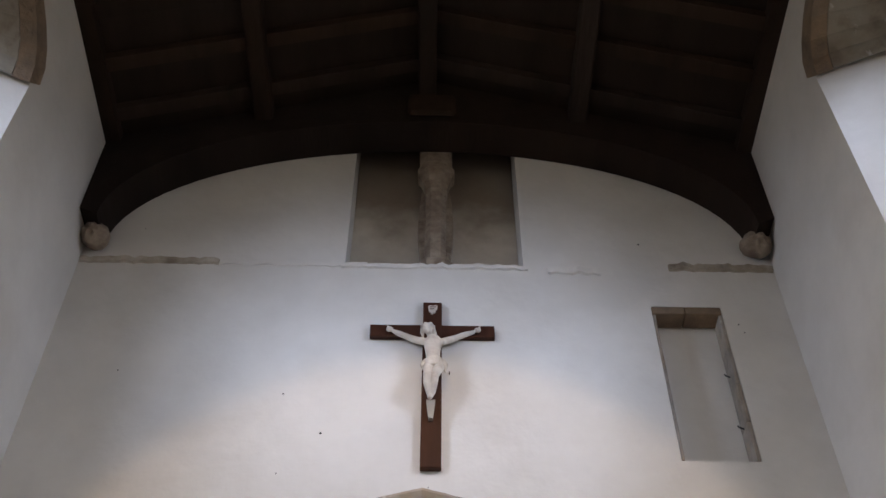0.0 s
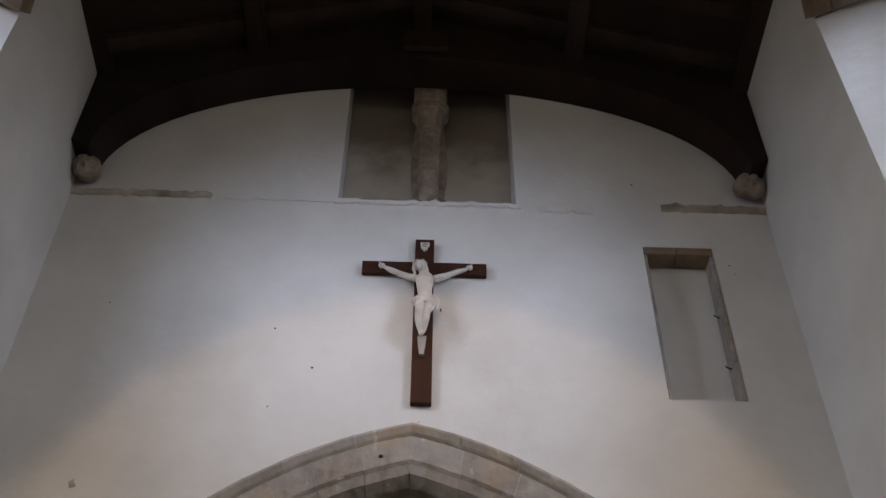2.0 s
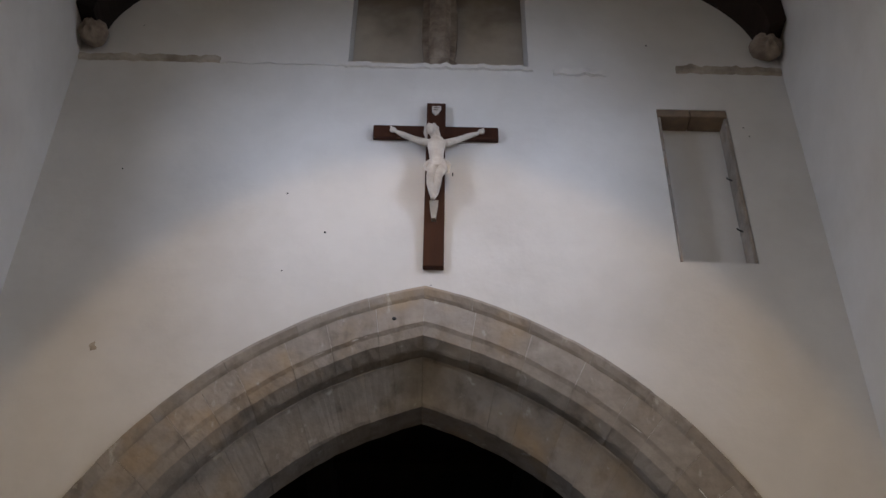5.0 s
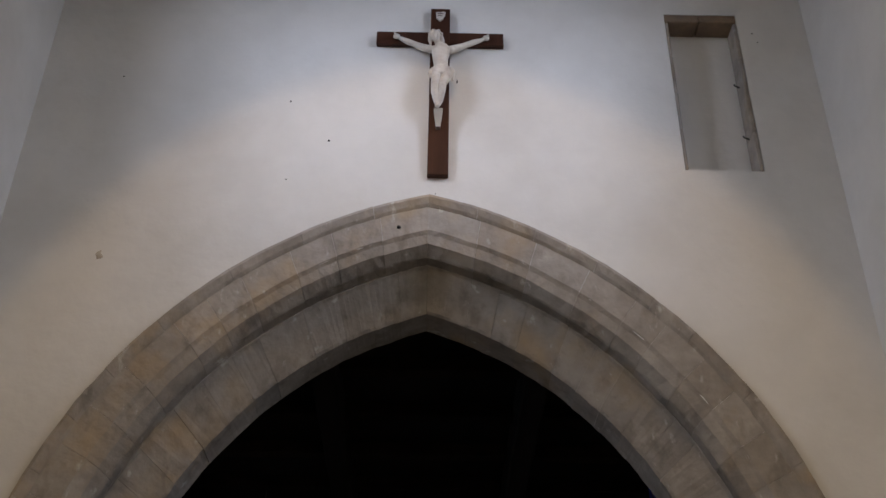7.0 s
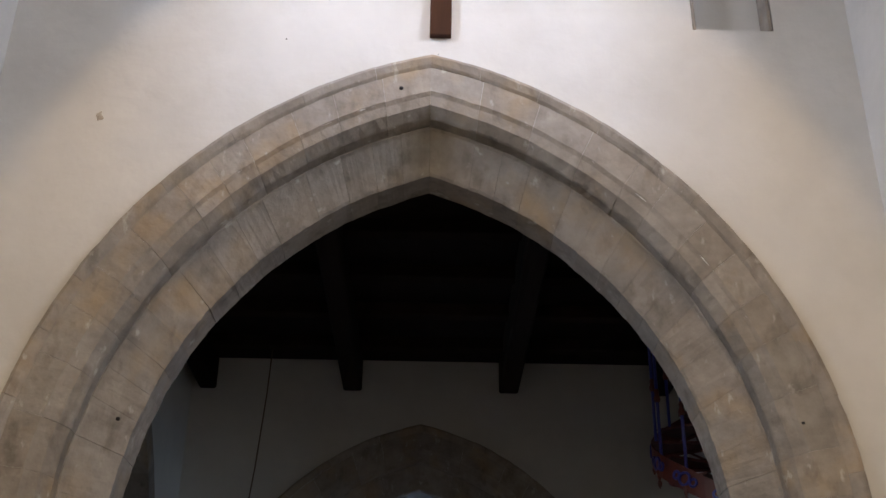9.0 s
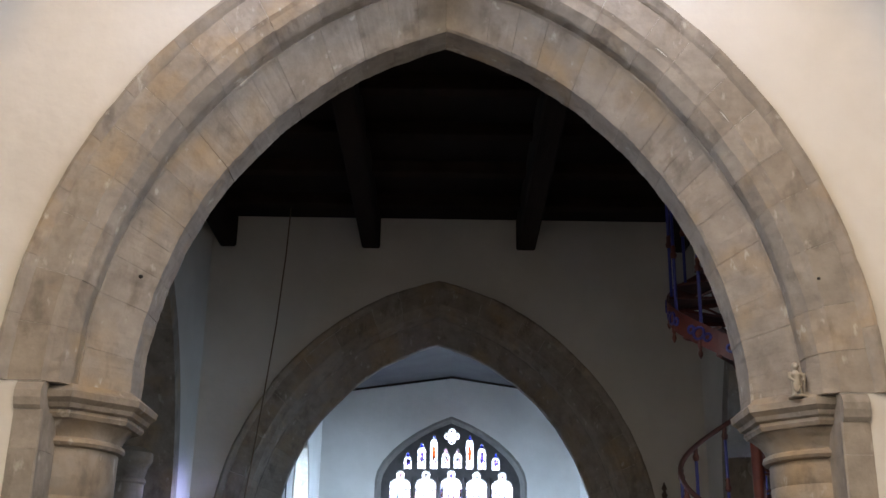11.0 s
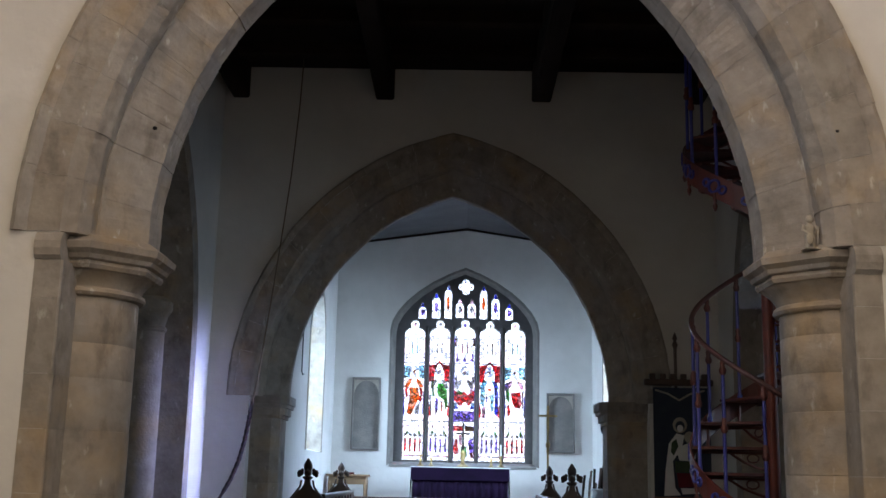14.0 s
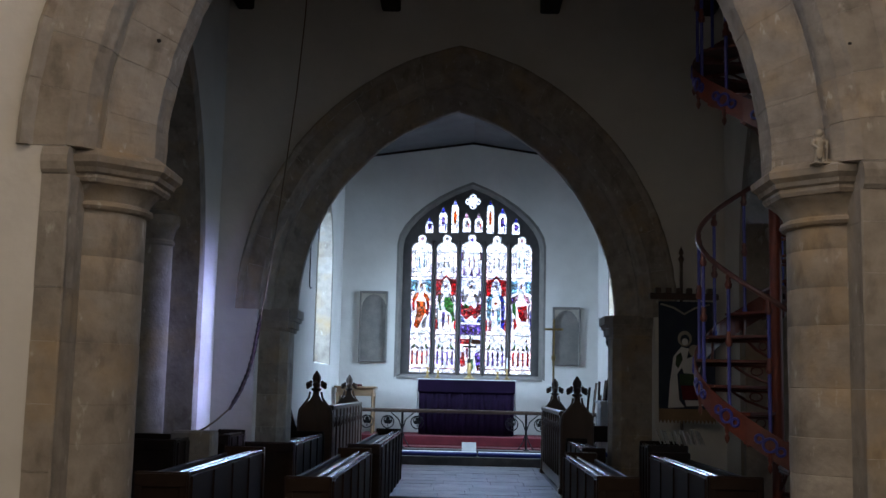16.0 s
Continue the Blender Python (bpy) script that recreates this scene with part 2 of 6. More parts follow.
def lathe(bm, x, y, outline, n=24, a0=0.0, a1=360.0):
    """Turns (radius, z) pairs about an upright axis at x, y."""
    full = a1 - a0 >= 360
    cols = n if full else n + 1
    rings = [[bm.verts.new((x + r * math.cos(radians(a0 + (a1 - a0) * i / n)), y + r * math.sin(radians(a0 + (a1 - a0) * i / n)), z)) for i in range(cols)] for r, z in outline]
    for lo, hi in zip(rings, rings[1:]):
        for i in range(n):
            j = (i + 1) % cols
            bm.faces.new((lo[i], lo[j], hi[j], hi[i]))
    for ring, flip in ((rings[0], True), (rings[-1], False)):
        if len(ring) > 2:
            bm.faces.new(ring[::-1] if flip else ring)
    return bm


def tube(bm, points, r, n=8, closed=False):
    """A round bar along points."""
    pts = [Vector(p) for p in points]
    rings = []
    for i, p in enumerate(pts):
        a, b = pts[max(i - 1, 0)], pts[min(i + 1, len(pts) - 1)]
        way = (b - a).normalized()
        if i == 0:
            side = way.cross(Vector((0, 0, 1)))
            side = side if side.length > 1e-3 else Vector((1, 0, 0))
        else:
            side = side - way * side.dot(way)
        side = side.normalized()
        up = side.cross(way)
        rr = r[i] if isinstance(r, (list, tuple)) else r
        rings.append([bm.verts.new(p + (side * math.cos(2 * math.pi * k / n) + up * math.sin(2 * math.pi * k / n)) * rr) for k in range(n)])
    for lo, hi in zip(rings, rings[1:]):
        for k in range(n):
            bm.faces.new((lo[k], lo[(k + 1) % n], hi[(k + 1) % n], hi[k]))
    bm.faces.new(rings[0][::-1])
    bm.faces.new(rings[-1])
    return bm


def prism(bm, outline, place):
    """Closes an outline [(u, v)] between two depths; place(u, v, k) gives the corner at side k = 0 or 1."""
    a = [bm.verts.new(place(u, v, 0)) for u, v in outline]
    b = [bm.verts.new(place(u, v, 1)) for u, v in outline]
    n = len(a)
    for i in range(n):
        bm.faces.new((a[i], a[(i + 1) % n], b[(i + 1) % n], b[i]))
    bm.faces.new(a[::-1])
    bm.faces.new(b)
    return bm


def pointed(cx, zs, e, r, z0, n=14):
    """Outline of a pointed opening [(u, z)], from the left foot over the apex to the right foot."""
    top = math.acos(-e / r)
    left = [(cx + e + r * math.cos(math.pi + (top - math.pi) * i / n), zs + r * math.sin(math.pi + (top - math.pi) * i / n)) for i in range(n + 1)]
    right = [(2 * cx - u, z) for u, z in reversed(left[:-1])]
    return [(left[0][0], z0)] + left + right + [(right[-1][0], z0)]


def wall_with_opening(bm, axis, a0, a1, u0, u1, z0, z1, near, far, sill=None):
    """A thick wall on planes a0 and a1 (axis 'x' or 'y'), with an opening whose outline is near on a0 and far on a1."""
    def spot(a, u, z):
        return bm.verts.new((u, a, z) if axis == "y" else (a, u, z))
    for a, o in ((a0, near), (a1, far)):
        def quad(*uz):
            bm.faces.new([spot(a, u, z) for u, z in uz])
        quad((u0, z0), (o[0][0], z0), (o[0][0], z1), (u0, z1))
        quad((o[-1][0], z0), (u1, z0), (u1, z1), (o[-1][0], z1))
        for (ua, za), (ub, zb) in zip(o, o[1:]):
            if abs(ua - ub) > 1e-5:
                quad((ua, za), (ub, zb), (ub, z1), (ua, z1))
        if o[0][1] > z0 + 1e-4:
            quad((o[0][0], z0), (o[-1][0], z0), (o[-1][0], o[-1][1]), (o[0][0], o[0][1]))
    for (p, q), (r, s) in zip(zip(near, near[1:]), zip(far, far[1:])):
        bm.faces.new((spot(a0, *p), spot(a0, *q), spot(a1, *s), spot(a1, *r)))
    if near[0][1] > z0 + 1e-4:
        bm.faces.new((spot(a0, *near[0]), spot(a0, *near[-1]), spot(a1, *far[-1]), spot(a1, *far[0])))
    for c in (((u0, z0), (u0, z1)), ((u1, z0), (u1, z1)), ((u0, z1), (u1, z1))):
        bm.faces.new((spot(a0, *c[0]), spot(a0, *c[1]), spot(a1, *c[1]), spot(a1, *c[0])))
    bmesh.ops.remove_doubles(bm, verts=bm.verts, dist=1e-5)
    return bm


def recess_wall(bm, y0, y1, us, zs, recesses):
    """An upright wall facing -y made of cells; recesses {(i, j): depth} are sunk cells."""
    for i in range(len(us) - 1):
        for j in range(len(zs) - 1):
            d = recesses.get((i, j), 0.0)
            c = [(us[i], zs[j]), (us[i + 1], zs[j]), (us[i + 1], zs[j + 1]), (us[i], zs[j + 1])]
            bm.faces.new([bm.verts.new((u, y0 + d, z)) for u, z in c])
            if d:
                for k in range(4):
                    p, q = c[k], c[(k + 1) % 4]
                    bm.faces.new([bm.verts.new((p[0], y0, p[1])), bm.verts.new((q[0], y0, q[1])), bm.verts.new((q[0], y0 + d, q[1])), bm.verts.new((p[0], y0 + d, p[1]))])
    o = [(us[0], zs[0]), (us[-1], zs[0]), (us[-1], zs[-1]), (us[0], zs[-1])]
    bm.faces.new([bm.verts.new((u, y1, z)) for u, z in o])
    for k in range(4):
        p, q = o[k], o[(k + 1) % 4]
        bm.faces.new([bm.verts.new((p[0], y0, p[1])), bm.verts.new((q[0], y0, q[1])), bm.verts.new((q[0], y1, q[1])), bm.verts.new((p[0], y1, p[1]))])
    bmesh.ops.remove_doubles(bm, verts=bm.verts, dist=1e-5)
    return bm


# ---- plan: nave, tower crossing, chancel (y runs east along the axis) ----
NL, NR, NY = -2.89, 2.82, 6.0          # nave side walls, nave east wall
TY0, TY1 = 7.14, 12.5                  # tower inside, west and east
TL, TR = -2.87, 2.95                   # tower side walls
CY0, CY1 = 13.5, 21.5                  # chancel inside
CL, CR = -2.45, 2.59
EAVES = 9.62

floor = structure("floor", boxed(-9, 9, -8.6, 13.2, -0.3, 0.0), FLAGS, "worn grey stone flag floor of the nave and tower", "floor")
structure("floor_chancel", boxed(-3.3, 3.4, 13.2, 22.2, -0.3, 0.3), FLAG_JOINT, "worn grey stone floor of the chancel", "floor")

# nave east wall: the tower arch below, recesses above
AX, AZ, AE, AR = -0.045, 2.9, 0.78, 2.6
bm = wall_with_opening(bmesh.new(), "y", NY, TY0, -3.6, 3.55, 0, 6.3, pointed(AX, AZ, AE, AR + 0.40, 0), pointed(AX, AZ, AE, AR + 0.40, 0))
structure("wall_tower_west_lower", bm, PLASTER, "white limewashed wall round the tower arch", "wall")
bm = recess_wall(bmesh.new(), NY, TY0, [-3.6, -0.71, 0.755, 1.74, 2.295, 3.55], [6.3, 6.35, 7.88, 8.34, 10.7, 11.0], {(1, 3): 0.34, (3, 1): 0.17})
structure("wall_tower_west_upper", bm, PLASTER, "white limewashed wall with a blocked window and a niche", "wall")

# nave side walls: straight jambs under a stone rear arch
def low_arch(c, half, zs, rise, z0):
    head = [(c - half * math.cos(math.pi * i / 12), zs + rise * math.sin(math.pi * i / 12) ** 0.85) for i in range(13)]
    return [(c - half, z0)] + head + [(c + half, z0)]


NAVE_BAYS = ((1.0, 6.0, 3.39), (-3.6, 1.0, -1.1), (-8.6, -3.6, -5.7))


def nave_side(name, x0, x1, zs):
    bm = bmesh.new()
    for y0, y1, c in NAVE_BAYS:
        wall_with_opening(bm, "x", x0, x1, y0, y1, 0, EAVES, low_arch(c, 0.9, zs, 0.54, 5.9), low_arch(c - 0.1, 0.55, zs - 0.15, 0.45, 6.5))
    return structure(name, bm, PLASTER, "white limewashed nave wall with splayed windows", "wall")


nave_side("wall_nave_north", NL, NL - 0.75, 8.31)
nave_side("wall_nave_south", NR, NR + 0.75, 8.58)
bm = wall_with_opening(bmesh.new(), "y", -8.0, -8.6, -3.6, 3.55, 0, 10.9, pointed(0, 4.5, 0.5, 1.4, 3.0), pointed(0, 4.5, 0.5, 1.2, 3.2))
structure("wall_nave_west", bm, PLASTER, "plain white west wall of the nave", "wall")


def leaded_window(name, x, c, zs, label):
    """A leaded window in a side wall: stone mullion, frame bars and clear panes."""
    w = thing(name, (x, c, 6.5), label, "window")
    w["kind"] = "structure"
    part("mullion", boxed(-0.07, 0.07, -0.06, 0.06, 0, zs - 6.5 + 0.42, bevel=0.02), STONE, w)
    for s in (-1, 1):
        part("frame", boxed(-0.06, 0.06, s * 0.55 - 0.06, s * 0.55 + 0.06, 0, zs - 6.5 + 0.1), STONE, w)
        for k in range(5):
            part("glazing_bar", boxed(-0.012, 0.012, min(s * 0.06, s * 0.5), max(s * 0.06, s * 0.5), 0.35 + 0.42 * k, 0.365 + 0.42 * k), IRON, w)
        pane = part("pane", boxed(-0.004, 0.004, min(s * 0.05, s * 0.52), max(s * 0.05, s * 0.52), 0, zs - 6.5 + 0.4), CLEAR_GLASS, w, "clear leaded glass")
        pane.visible_shadow = False
    return w


IRON = material("black_iron", (0.02, 0.02, 0.022), 0.5, None, 8.0, metal=0.6)
CLEAR_GLASS = bpy.data.materials.new("clear_glass")
CLEAR_GLASS.use_nodes = True
_n = CLEAR_GLASS.node_tree.nodes
_n["Principled BSDF"].inputs["Transmission Weight"].default_value = 1.0
_n["Principled BSDF"].inputs["Roughness"].default_value = 0.05
_n["Principled BSDF"].inputs["IOR"].default_value = 1.1
for x, zs in ((NL - 0.62, 8.16), (NR + 0.62, 8.43)):
    leaded_window("window_1" if x < 0 else "window_2", x, 3.29, zs, "clear leaded clerestory window with a stone mullion")

# stone rear arches of the nave windows
for x0, x1, zs in ((NL + 0.004, NL - 0.66, 8.31), (NR - 0.004, NR + 0.66, 8.58)):
    rear = thing("rear_arch", (0, 0, 0), "brownish stone rear arch over a splayed nave window", "window arch")
    rear["kind"] = "structure"
    near, far = low_arch(3.39, 0.9, zs, 0.54, 5.9)[1:-1], low_arch(3.29, 0.55, zs - 0.15, 0.45, 6.5)[1:-1]
    for i in range(12):
        quad = [(x0, *near[i]), (x0, *near[i + 1]), (x1, *far[i + 1]), (x1, *far[i])]
        for name, f0, f1, drop, mat in (("rib_stone", 0.0, 0.15, 0.035, BROWN_STONE), ("soffit_stone", 0.16, 1.0, 0.022, SOFFIT)):
            bm = bmesh.new()
            cut = [tuple(p + (q - p) * f for p, q in zip(quad[m], quad[w])) for m, w, f in ((0, 3, f0), (1, 2, f0), (1, 2, f1), (0, 3, f1))]
            lo = [bm.verts.new((q[0], q[1] + (3.39 - q[1]) * 0.03, q[2] - drop)) for q in cut]
            hi = [bm.verts.new((q[0], q[1] - (3.39 - q[1]) * 0.12, q[2] + 0.14)) for q in cut]
            bm.faces.new(lo)
            bm.faces.new(hi[::-1])
            for k in range(4):
                bm.faces.new((lo[k], lo[(k + 1) % 4], hi[(k + 1) % 4], hi[k]))
            part(name, bm, mat, rear)

# nave roof, low pitched: boards, ridge, purlins, rafters, wall plates
RIDGE = 10.62


def roof_z(x):
    return RIDGE - abs(x + 0.045) * (RIDGE - EAVES) / 2.87


bm = bmesh.new()
prism(bm, [(-3.7, roof_z(-3.7)), (-0.045, RIDGE), (3.7, roof_z(3.7)), (3.7, EAVES + 0.2), (-0.045, RIDGE + 0.3), (-3.7, EAVES + 0.2)], lambda u, v, k: (u, -8.6 if k == 0 else 7.1, v))
structure("roof", bm, DARK_OAK, "dark boarded nave roof of low pitch", "roof")
timbers = thing("roof_timbers", (0, 0, 0), "dark oak ridge, purlins and rafters under the nave roof", "roof frame")
timbers["kind"] = "structure"
for x, w, d in ((-0.065, 0.085, 0.26), (-1.55, 0.085, 0.2), (1.32, 0.085, 0.2)):
    part("purlin", boxed(x - w, x + w, -8.0, 5.7, roof_z(x) - d, roof_z(x) - 0.005, bevel=0.02), OLD_OAK, timbers)
for x in (NL + 0.06, NR - 0.06):
    part("wall_plate", boxed(x - 0.07, x + 0.07, -8.0, 5.99, EAVES - 0.1, EAVES + 0.02), OLD_OAK, timbers)
for k in range(26):
    y = 5.35 - 0.5 * k
    for s in (-1, 1):
        bm = bmesh.new()
        x0, x1 = (-0.045, -2.88) if s < 0 else (-0.045, 2.81)
        prism(bm, [(x0, roof_z(x0) - 0.1), (x1, roof_z(x1) - 0.1), (x1, roof_z(x1) - 0.004), (x0, roof_z(x0) - 0.004)], lambda u, v, q, y=y: (u, y + q * 0.13, v))
        part("rafter", bm, OLD_OAK, timbers)

# arched brace truss against the wall, and its stone corbels
truss = thing("roof_truss", (0, 0, 0), "black oak arched-brace truss against the east nave wall", "roof truss")
truss["kind"] = "structure"
for s in (-1, 1):
    edge = [(-0.03 + s * 2.70 * math.sin(math.pi / 2 * i / 18), 8.52 + 1.39 * math.cos(math.pi / 2 * i / 18)) for i in range(19)]
    outer = [(-2.885 if s < 0 else 2.815, 8.6), (-2.885 if s < 0 else 2.815, EAVES - 0.02), (-0.03, RIDGE - 0.02)]
    part("brace", prism(bmesh.new(), edge + outer, lambda u, v, k: (u, 5.66 if k == 0 else 5.994, v)), DARK_OAK, truss)
part("collar", boxed(-0.24, 0.2, 5.6, 5.66, 9.98, 10.3, bevel=0.03), OLD_OAK, truss)


def corbel(x, s):
    """A rough carved boss: a many-sided drum with a worn face."""
    bm = bmesh.new()
    bmesh.ops.create_icosphere(bm, subdivisions=4, radius=0.115)
    for v in bm.verts:
        n = noise.noise(v.co * 9 + Vector((x * 3, 0, 0)))
        q = math.hypot(v.co.x, v.co.z) / 0.125
        petal = 0.014 * math.cos(6 * math.atan2(v.co.z, v.co.x)) * math.sin(math.pi * min(q, 1))
        v.co *= 1.06 + 0.2 * n + 0.08 * noise.noise(v.co * 26)
        if v.co.y < 0:
            v.co.y = v.co.y * 0.8 - petal - (0.02 if q < 0.25 else 0.0)
    ob = part("corbel", bm, WORN_STONE, None, "", True)
    ob.matrix_basis = pose(x, 5.87, 8.50, 0, 0, s * 12)
    return tagged(ob, "worn carved stone corbel boss under the brace", "corbel", "roof corbels", "structure")


corbel(-2.77, -1)
corbel(2.68, 1)

# broken string course and plaster ledge
def rough_strip(name, x0, x1, z, h, out, mat, label, step=0.04):
    bm = bmesh.new()
    n = max(4, int((x1 - x0) / step))
    rows = []
    for i in range(n + 1):
        x = x0 + (x1 - x0) * i / n
        k = noise.noise(Vector((x * 7, z * 3, 1)))
        k2 = noise.noise(Vector((x * 17, z * 3, 9)))
        zz = z + 0.02 * k2 + 0.01 * k
        rows.append([bm.verts.new(p) for p in ((x, NY + 0.02, zz - h / 2), (x, NY - out * (0.7 + 0.6 * k), zz - h * 0.35), (x, NY - out * (0.8 + 0.5 * k2), zz + h * (0.3 + 0.15 * k)), (x, NY + 0.02, zz + h / 2))])
    for a, b in zip(rows, rows[1:]):
        for i in range(4):
            bm.faces.new((a[i], b[i], b[(i + 1) % 4], a[(i + 1) % 4]))
    bm.faces.new(rows[0])
    bm.faces.new(rows[-1][::-1])
    return structure(name, bm, mat, label, "moulding")


rough_strip("trim_north", -2.88, -1.74, 8.335, 0.075, 0.035, DIRTY_STONE, "broken stub of a stone string course")
rough_strip("trim_south", 1.95, 2.81, 8.335, 0.085, 0.04, DIRTY_STONE, "broken stub of a stone string course")
rough_strip("trim_ledge", -1.74, -0.72, 8.315, 0.045, 0.018, PLASTER, "ragged plaster ledge beside the niche")
rough_strip("trim_sill", -0.74, 0.79, 8.305, 0.06, 0.028, PLASTER, "ragged plaster sill under the niche", 0.025)
rough_strip("trim_patch", 0.95, 1.38, 8.275, 0.085, 0.03, PLASTER, "chipped lump of plaster on the wall", 0.02)

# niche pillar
structure("niche_back", boxed(-0.708, 0.753, NY + 0.325, NY + 0.338, 8.342, 10.69), NICHE_PLASTER, "brown-stained plaster at the back of the niche, darker above", "plaster")
pillar = thing("niche_pillar", (0.03, NY + 0.12, 8.345), "weathered stone mullion standing in the niche", "pillar")
def stacked(section, rows):
    """A shaft of one section through (half width, height) rows."""
    bm = bmesh.new()
    rings = [[bm.verts.new((u * w + 0.006 * noise.noise(Vector((u * 9, v * 5, z * 8))), v * w * 0.8, z)) for u, v in section] for w, z in rows]
    m = len(section)
    for lo, hi in zip(rings, rings[1:]):
        for i in range(m):
            bm.faces.new((lo[i], lo[(i + 1) % m], hi[(i + 1) % m], hi[i]))
    bm.faces.new(rings[0][::-1])
    bm.faces.new(rings[-1])
    return bm


SECTION = [(-1, -0.5), (-0.5, -1), (0.5, -1), (1, -0.5), (1, 0.5), (0.5, 1), (-0.5, 1), (-1, 0.5)]
part("base", stacked(SECTION, [(0.155, 0), (0.155, 0.07), (0.13, 0.105), (0.09, 0.13)]), WORN_STONE, pillar)
part("shaft", stacked(SECTION, [(0.088, 0.131)] + [(0.086 + 0.004 * (k % 2), 0.2 + 0.1 * k) for k in range(9)]), WORN_STONE, pillar)
part("capital", stacked(SECTION, [(0.088, 1.001), (0.10, 1.06), (0.095, 1.10), (0.12, 1.2), (0.145, 1.28), (0.165, 1.30), (0.168, 1.37), (0.14, 1.40), (0.15, 1.41), (0.15, 1.9)]), WORN_STONE, pillar)
for s in (-1, 1):
    wing = bmesh.new()
    rows = []
    for k in range(11):
        f = k / 10
        out = 0.08 + 0.07 * math.sin(math.pi * min(1.0, 0.15 + f * 0.75)) ** 0.8
        rows.append([wing.verts.new((s * u, v, 0.2 + 1.1 * f)) for u, v in ((0.07, 0.04), (out, 0.05), (out + 0.008, 0.09), (0.07, 0.1))])
    for lo, hi in zip(rows, rows[1:]):
        for i in range(4):
            wing.faces.new((lo[i], lo[(i + 1) % 4], hi[(i + 1) % 4], hi[i]))
    wing.faces.new(rows[0])
    wing.faces.new(rows[-1][::-1])
    part("side_moulding", wing, WORN_STONE, pillar)

# lining of the blocked window, with its iron pintles
lining = thing("blocked_window_lining", (0, 0, 0), "brown stone lintel and jambs of the blocked window", "window surround")
lining["kind"] = "structure"
for x0, x1 in ((1.744, 2.0), (2.006, 2.291)):
    part("lintel", boxed(x0, x1, NY - 0.004, NY + 0.164, 7.80, 7.876, bevel=0.006), BROWN_STONE, lining)
for x0, x1 in ((1.744, 1.765), (2.262, 2.291)):
    for k in range(4):
        part("jamb_stone", boxed(x0, x1, NY - 0.003, NY + 0.164, 6.354 + 0.36 * k, 6.354 + 0.36 * k + 0.355, bevel=0.005), STONE, lining)
for z in (7.22, 6.72):
    part("pintle", tube(bmesh.new(), [(2.27, NY + 0.1, z), (2.225, NY + 0.08, z), (2.218, NY + 0.08, z + 0.015)], 0.0055), IRON, lining, "rusty iron pintle")


# ---- moulded arches, stone by stone ----
def arch_piece(cx, zs, e, profile, s0, s1, side, n, shift=0.0):
    bm = bmesh.new()
    rings = []
    for i in range(n + 1):
        s = s0 + (s1 - s0) * i / n
        ring = []
        for r, y in profile:
            r += shift
            th = math.pi + (math.acos(-e / r) - math.pi) * s
            x = cx + e + r * math.cos(th)
            wear = 0.008 * noise.noise(Vector((x * 5 * side, y * 7, r * math.sin(th) * 5))) + 0.006 * noise.noise(Vector((x * 19 * side, y * 11, r * math.sin(th) * 19)))
            r += wear
            x = cx + e + r * math.cos(th)
            y += wear * 0.6
            ring.append(bm.verts.new((x if side < 0 else 2 * cx - x, y, zs + r * math.sin(th))))
        rings.append(ring)
    m = len(profile)
    for a, b in zip(rings, rings[1:]):
        for i in range(m):
            bm.faces.new((a[i], a[(i + 1) % m], b[(i + 1) % m], b[i]))
    bm.faces.new(rings[0])
    bm.faces.new(rings[-1][::-1])
    return bm


def moulded_arch(name, label, cx, zs, e, r, y, deep, mat, mortar, counts, rng):
    """Hood, outer order and inner order on the west face; plain orders on the east face."""
    arch = thing(name, (0, 0, 0), label, "arch")
    arch["kind"] = "structure"
    back = 2 * y + deep

    def order(part_name, prof, count, n):
        prof = [(r + d, y + dy) for d, dy in prof]
        length = (r + 0.3) * 1.25
        gap = 0.002 / length
        for side in (-1, 1):
            cuts = [0.0]
            for i in range(count):
                cuts.append(cuts[-1] + rng.uniform(0.75, 1.3))
            cuts = [c / cuts[-1] for c in cuts]
            for a, b in zip(cuts, cuts[1:]):
                part(part_name, arch_piece(cx, zs, e, prof, a + gap / 2 * (a > 0), b - gap / 2 * (b < 1), side, n, rng.uniform(-0.0025, 0.0025)), mat, arch)
    order("hood_stone", [(0.585, 0.05), (0.583, -0.010), (0.60, -0.026), (0.64, -0.046), (0.66, -0.042), (0.672, -0.02), (0.672, 0.05)], counts[0], 8)
    order("outer_voussoir", [(0.584, 0.2), (0.584, -0.008), (0.40, -0.008), (0.375, 0.012), (0.318, 0.035), (0.275, 0.105), (0.268, 0.125), (0.268, 0.24), (0.44, 0.24)], counts[1], 8)
    order("inner_voussoir", [(0.43, 0.215), (0.262, 0.215), (0.25, 0.235), (0.045, 0.43), (0.03, 0.45), (0.03, deep - 0.45), (0.045, deep - 0.43), (0.25, deep - 0.235), (0.43, deep - 0.215)], counts[2], 7)
    for side in (-1, 1):
        prof = [(0.584, deep - 0.2), (0.584, deep + 0.008), (0.385, deep + 0.008), (0.268, deep - 0.12), (0.268, deep - 0.24), (0.44, deep - 0.24)]
        part("east_order", arch_piece(cx, zs, e, [(r + d, y + dy) for d, dy in prof], 0, 1, side, 16), mat, arch)
        core = [(0.42, 0.03), (0.395, 0.03), (0.28, 0.15), (0.28, 0.23), (0.05, 0.46), (0.05, deep - 0.46), (0.28, deep - 0.23), (0.42, deep - 0.03)]
        part("mortar", arch_piece(cx, zs, e, [(r + d, y + dy) for d, dy in core], 0.002, 1, side, 24), mortar, arch)
    return arch


